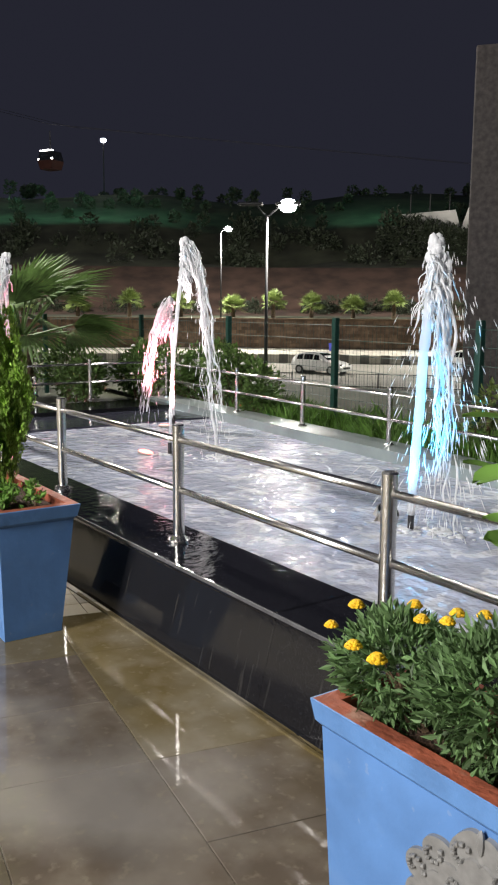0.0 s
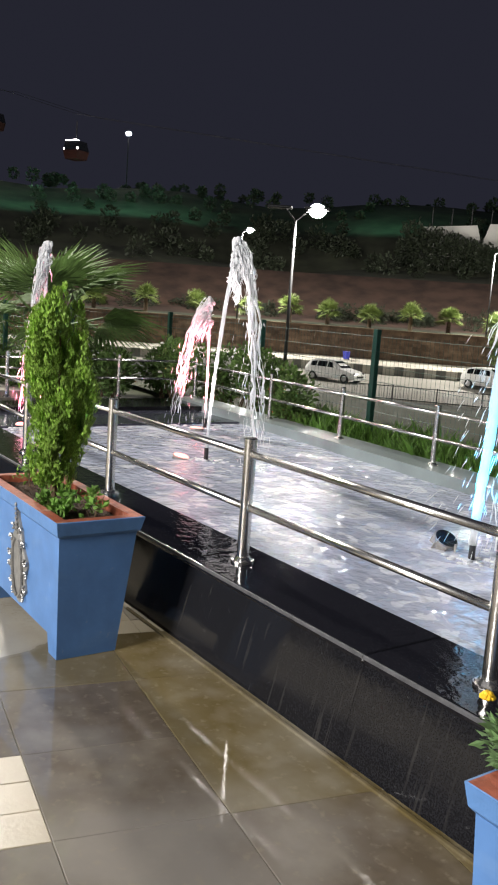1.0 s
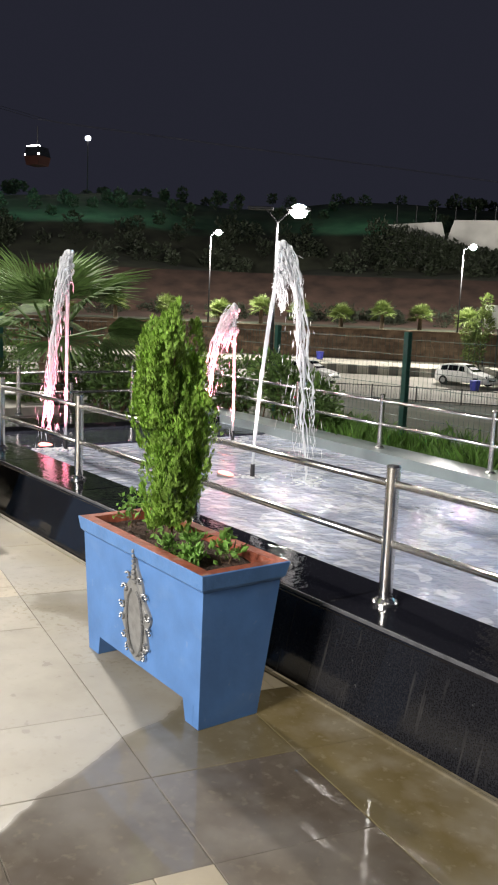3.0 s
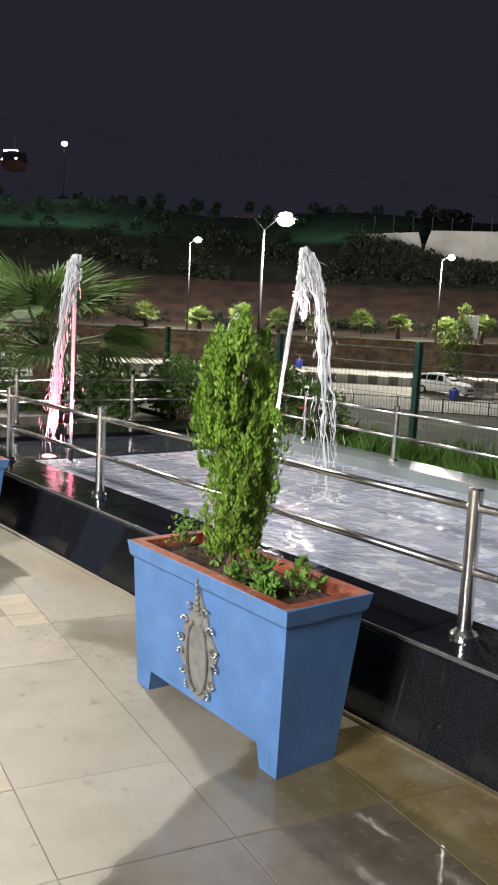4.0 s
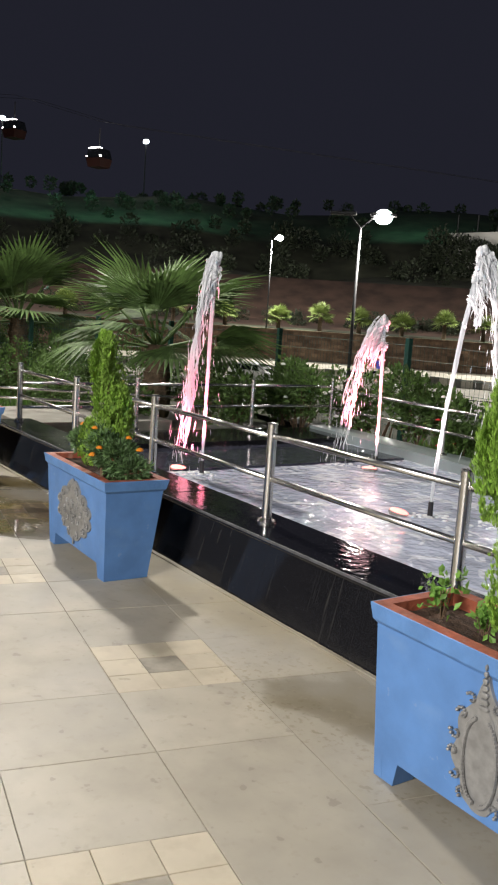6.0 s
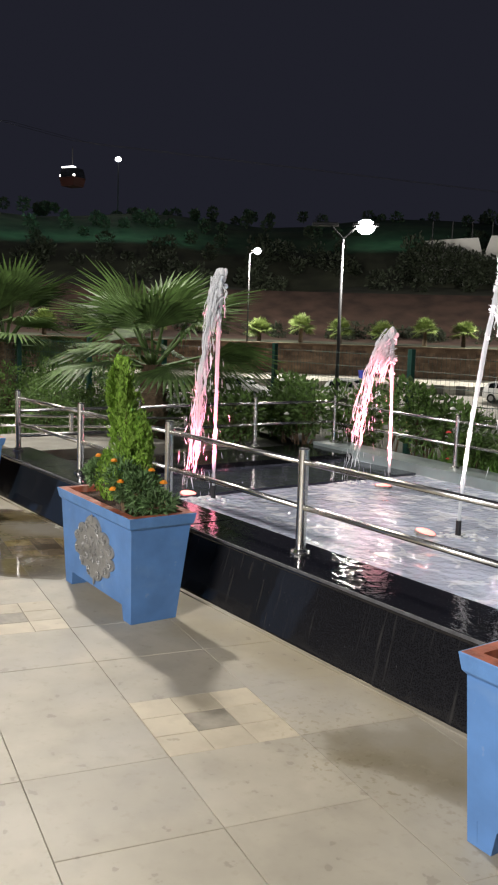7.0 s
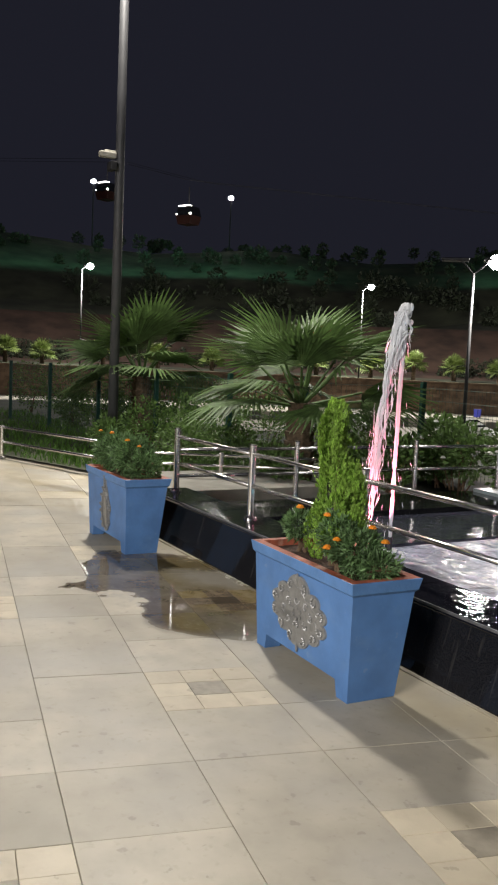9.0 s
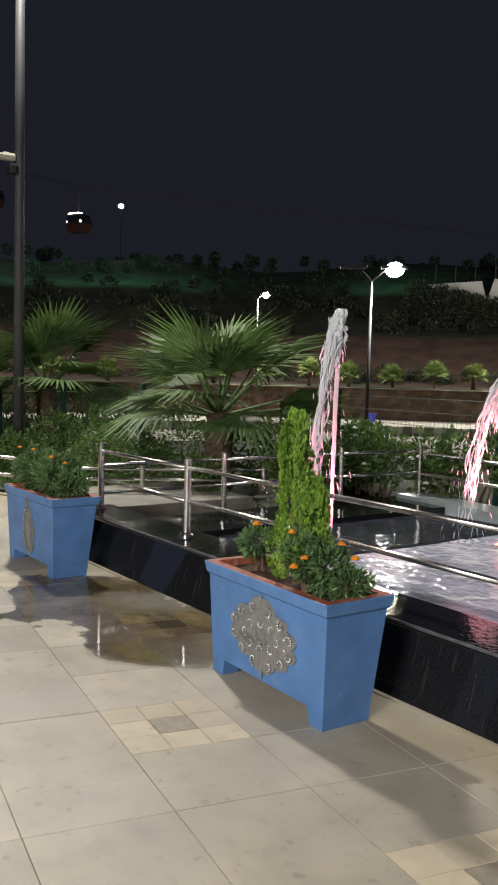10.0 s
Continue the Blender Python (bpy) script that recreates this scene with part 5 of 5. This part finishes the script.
# ---- parked cars ----
def car(at, rz, label):
    root = thing("car", at, label, "car", "parked cars", rz=rz)
    # stations along the length: x, belt height, roof height, roof half width
    st = [(-2.0, 0.78, 0.80, 0.72), (-1.9, 0.93, 1.10, 0.62), (-1.62, 0.95, 1.36, 0.60), (-1.1, 0.95, 1.47, 0.60), (-0.4, 0.94, 1.50, 0.60), (0.15, 0.93, 1.44, 0.59), (0.62, 0.92, 1.18, 0.64), (0.98, 0.90, 0.94, 0.70), (1.45, 0.82, 0.86, 0.68), (1.85, 0.70, 0.75, 0.62), (2.02, 0.52, 0.55, 0.55)]
    bm = bmesh.new()
    rings = []
    for x, belt, roof, w in st:
        nose = 1.0 if abs(x) < 1.7 else 0.93 if abs(x) < 1.95 else 0.84
        half = [(0.74 * nose, 0.24), (0.86 * nose, 0.42), (0.87 * nose, 0.66 if belt > 0.7 else 0.48), (0.84 * nose, belt), (w, roof - 0.03), (w * 0.72, roof)]
        rings.append([bm.verts.new((x, y, z)) for y, z in half + [(-y, z) for y, z in half[::-1]]])
    for a, b in zip(rings, rings[1:]):
        for k in range(12):
            bm.faces.new((a[k], a[(k + 1) % 12], b[(k + 1) % 12], b[k]))
    bm.faces.new(rings[0])
    bm.faces.new(rings[-1][::-1])
    bmesh.ops.recalc_face_normals(bm, faces=bm.faces)
    body = part("body", bm, M_WHITECAR, root, smooth=True)
    body.data.set_sharp_from_angle(angle=0.7)

    def at_x(x):
        for p, q in zip(st, st[1:]):
            if p[0] <= x <= q[0]:
                t = (x - p[0]) / (q[0] - p[0])
                return [u + (v - u) * t for u, v in zip(p, q)]
        return st[-1]

    for s in (-1, 1):
        for x0, x1 in ((-1.5, -1.02), (-0.94, -0.2), (-0.12, 0.5)):
            bm = bmesh.new()
            lo, hi = [], []
            for k in range(6):
                x = x0 + (x1 - x0) * k / 5
                _, belt, roof, w = at_x(x)
                for t, row in ((0.10, lo), (0.80, hi)):
                    row.append((x, s * (0.84 + (w - 0.84) * t + 0.012), belt + (roof - 0.03 - belt) * t))
            a, b = [bm.verts.new(p) for p in lo], [bm.verts.new(p) for p in hi]
            for k in range(5):
                bm.faces.new((a[k], a[k + 1], b[k + 1], b[k])[::-s])
            part("side_window", bm, M_GLASS, root)
        bm = box(bmesh.new(), (1.80, s * 0.58, 0.66), (0.26, 0.22, 0.12), 0.03)
        part("headlight", bm, M_GLASS, root)
        bm = box(bmesh.new(), (-1.93, s * 0.62, 0.84), (0.12, 0.22, 0.16), 0.03)
        part("tail_light", bm, M_TERRA, root)
        bm = box(bmesh.new(), (0.55, s * 0.93, 0.98), (0.14, 0.18, 0.11), 0.03)
        part("mirror", bm, M_WHITECAR, root)
        for x in (-1.25, 1.28):
            bm = bmesh.new()
            rod(bm, (x, s * 0.68, 0.31), (x, s * 0.885, 0.31), 0.31, 0.31, 20)
            t = part("tyre", bm, M_TYRE, root)
            bm = bmesh.new()
            rod(bm, (x, s * 0.80, 0.31), (x, s * 0.895, 0.31), 0.21, 0.18, 12)
            part("rim", bm, M_ALLOY, t)
    for name, xa, xb, inset in (("windscreen", 0.20, 0.90, 0.05), ("rear_window", -1.90, -1.66, 0.06)):
        bm = bmesh.new()
        quad = []
        for x in (xa, xb):
            _, belt, roof, w = at_x(x)
            quad.append([bm.verts.new((x, s * (w - inset), roof + 0.012)) for s in (-1, 1)])
        bm.faces.new((quad[0][0], quad[1][0], quad[1][1], quad[0][1]))
        part(name, bm, M_GLASS, root)
    bm = box(bmesh.new(), (1.99, 0, 0.46), (0.1, 0.9, 0.14), 0.03)
    part("grille", bm, M_GLASS, root)
    return root


for d, r, rz, say in ((137.7, 57.0, 18, "white hatchback parked on the road"), (127.3, 59.0, 8, "white hatchback parked beside the road"), (145.3, 56.0, 30, "white hatchback behind the shrubs")):
    p = polar(d, r, ground_z(r) + 0.02)
    car(p, rz, say)


def litter_bin(at, size):
    root = thing("litter_bin", at, "blue plastic litter bin by the kerb", "bin", "blue bins")
    bm = bmesh.new()
    prism(bm, [(-0.26, -0.24, 0.1), (0.26, -0.24, 0.1), (0.26, 0.24, 0.1), (-0.26, 0.24, 0.1)], [(-0.32, -0.3, 0.95), (0.32, -0.3, 0.95), (0.32, 0.3, 0.95), (-0.32, 0.3, 0.95)])
    part("tub", bm, M_BIN, root)
    part("lid", box(bmesh.new(), (0, 0, 0.99), (0.7, 0.66, 0.09), 0.03), M_BIN, root)
    bm = bmesh.new()
    for s in (-1, 1):
        rod(bm, (s * 0.22, 0.2, 0.09), (s * 0.27, 0.2, 0.09), 0.09, 0.09, 10)
    part("wheels", bm, M_TYRE, root)
    root.scale = (size, size, size)


litter_bin(polar(137.2, 63.2, -1.5), 0.62)
litter_bin(polar(126.6, 56.0, -2.74), 0.75)

# ---- hillside lights, terrace and cable cars ----
for d, w in ((134, 700), (137, 700), (148, 420), (151, 800), (154, 900), (157, 900), (160, 760), (163, 700), (166, 600), (169, 600)):
    p = polar(d, 103, ground_z(103) + 6.0)
    q = polar(d, 113, ground_z(113))
    lamp("hill_flood", "SPOT", p, q, w * 1.0, (0.28, 1.0, 0.70), 0.3, 150, 1.0)
# pale terrace wall with a fence on it, half hidden by bushes
terrace = thing("terrace_wall", (0, 0, 0), "pale plastered wall on the hillside, half hidden by bushes", "wall")


def leaning_panel(d0, d1, top0, top1, slant0, slant1):
    """A length of wall whose ends lean in towards a notch."""
    bm = bmesh.new()
    a, b = polar(d0, 97), polar(d1, 97)
    a2, b2 = polar(d0 + slant0, 97), polar(d1 + slant1, 97)
    back = Vector((a.x - 1, a.y + 2, 0)).normalized() * 0.4
    ring = [Vector((a2.x, a2.y, 7.6)), Vector((b2.x, b2.y, 7.6)), Vector((b.x, b.y, top1)), Vector((a.x, a.y, top0))]
    prism(bm, ring, [p + back for p in ring])
    bmesh.ops.recalc_face_normals(bm, faces=bm.faces)
    part("wall_panel", bm, M_WHITEWALL, terrace)


leaning_panel(133.6, 130.1, 12.3, 12.7, 0, -0.9)
leaning_panel(129.3, 121.5, 12.9, 12.9, 1.0, 0)
for k in range(9):
    p = polar(133.0 - 1.25 * k, 97.2)
    part("fence_post", rod(bmesh.new(), (p.x, p.y, 12.2), (p.x, p.y, 14.4), 0.07, 0.07, 5), M_DARKMETAL, terrace)
v, f = [], []
rng = random.Random(31)
for k in range(46):
    d = 122 + 12.5 * k / 45
    p = polar(d, 94.5 + rng.uniform(-0.8, 0.8))
    top = (9.6 if d < 127.5 else 9.6 + (d - 127.5) * 0.52) + rng.uniform(-0.3, 0.3)
    leaf_cloud(rng, (p.x, p.y, (top + 7.2) / 2), (1.1, 1.1, (top - 7.0) / 2), 190, 0.4, v, f)
tagged(raw("hillside_bushes", v, f, M_DARKBUSH), "dark bushes in front of the terrace wall", "bushes", kind="stuff")
# Added light without a fixture; it brightens the right-hand wall panel.
tp = polar(126.5, 92, 16)
lamp("terrace_wall_fill", "POINT", tp, tp - Vector((0, 0, 1)), 210, (1, 0.95, 0.88), 0.3)


def gondola(at, label):
    root = thing("cable_car", at, label, "cable car", "cable cars", rz=25)
    bm = bmesh.new()
    prism(bm, [(-0.85, -0.8, 0.1), (0.85, -0.8, 0.1), (0.85, 0.8, 0.1), (-0.85, 0.8, 0.1)], [(-1.05, -0.95, 1.0), (1.05, -0.95, 1.0), (1.05, 0.95, 1.0), (-1.05, 0.95, 1.0)])
    part("cabin", bm, M_GONDOLA, root)
    bm = bmesh.new()
    prism(bm, [(-1.04, -0.94, 1.02), (1.04, -0.94, 1.02), (1.04, 0.94, 1.02), (-1.04, 0.94, 1.02)], [(-0.85, -0.78, 2.0), (0.85, -0.78, 2.0), (0.85, 0.78, 2.0), (-0.85, 0.78, 2.0)])
    part("window_band", bm, M_GLASS, root)
    part("roof_light", box(bmesh.new(), (0, -0.6, 2.06), (1.5, 0.6, 0.10), 0.03), G_GOND, root, "lit white strip on the roof")
    for s in (-1, 1):
        part("marker_light", box(bmesh.new(), (s * 0.95, -0.85, 1.15), (0.20, 0.16, 0.22), 0.04), G_GOND, root)
    bm = bmesh.new()
    rod(bm, (0, 0, 2.0), (0, 0, 4.2), 0.06, 0.06, 6)
    part("hanger", bm, M_DARKMETAL, root)
    root.scale = (0.85, 0.85, 0.85)


CABIN, CABIN2 = polar(156.6, 82, 14.4), polar(161.9, 90, 17.6)
gondola(CABIN, "dark red cable car cabin with white lights")
gondola(CABIN2, "small cable car cabin with white lights")
for k in (0.0, 2.2):
    bm = bmesh.new()
    rod(bm, polar(180, 150, 30) + Vector((0, k, 0)), CABIN2 + Vector((0, k, 4.2)), 0.018, 0.018, 4)
    rod(bm, CABIN2 + Vector((0, k, 4.2)), CABIN + Vector((0, k, 4.2)), 0.018, 0.018, 4)
    rod(bm, CABIN + Vector((0, k, 4.2)), polar(110, 120, 15) + Vector((0, k, 0)), 0.018, 0.018, 4)
    tagged(link("ropeway_cable", bm, M_DARKMETAL), "thin dark steel ropeway cable", "cable")
for deg, top in ((153.65, 25.9), (162.65, 27.0)):
    hl = thing("hill_lamp", polar(deg, 128, ground_z(128)), "small white lamp on the hillside", "street lamp", "hill lamps")
    foot = ground_z(128)
    bm = bmesh.new()
    rod(bm, (0, 0, -1.5), (0, 0, top - foot), 0.1, 0.08, 6)
    part("pole", bm, M_DARKMETAL, hl)
    part("lens", ball(bmesh.new(), (0, 0, top - foot + 0.1), (0.42, 0.42, 0.3), 8), G_FAR, hl)


# ---- by the end of the terrace wall: climbing shrub and white board ----
bush("climbing_shrub", polar(127.0, 63.2, -1.6), [((0, 0, 1.6), (1.0, 0.8, 1.5)), ((0.5, 0.2, 3.2), (0.9, 0.7, 1.2)), ((-0.5, 0, 2.6), (0.7, 0.6, 1.0)), ((0.7, 0.2, 4.6), (0.5, 0.5, 1.0))], 1500, 0.24, M_PALMFAR, "tall yellowish-green shrub at the end of the stone wall", "shrub", 301)
sign = thing("sign_board", polar(126.0, 63.6, -1.5), "plain white board on two posts by the wall", "sign", rz=35)
part("board", box(bmesh.new(), (0, 0, 3.7), (1.1, 0.08, 1.7), 0.01), M_WHITECAR, sign)
for s in (-1, 1):
    bm = bmesh.new()
    rod(bm, (s * 0.45, 0.08, 0), (s * 0.45, 0.08, 4.4), 0.04, 0.04, 8)
    part("sign_post", bm, M_POLE, sign)
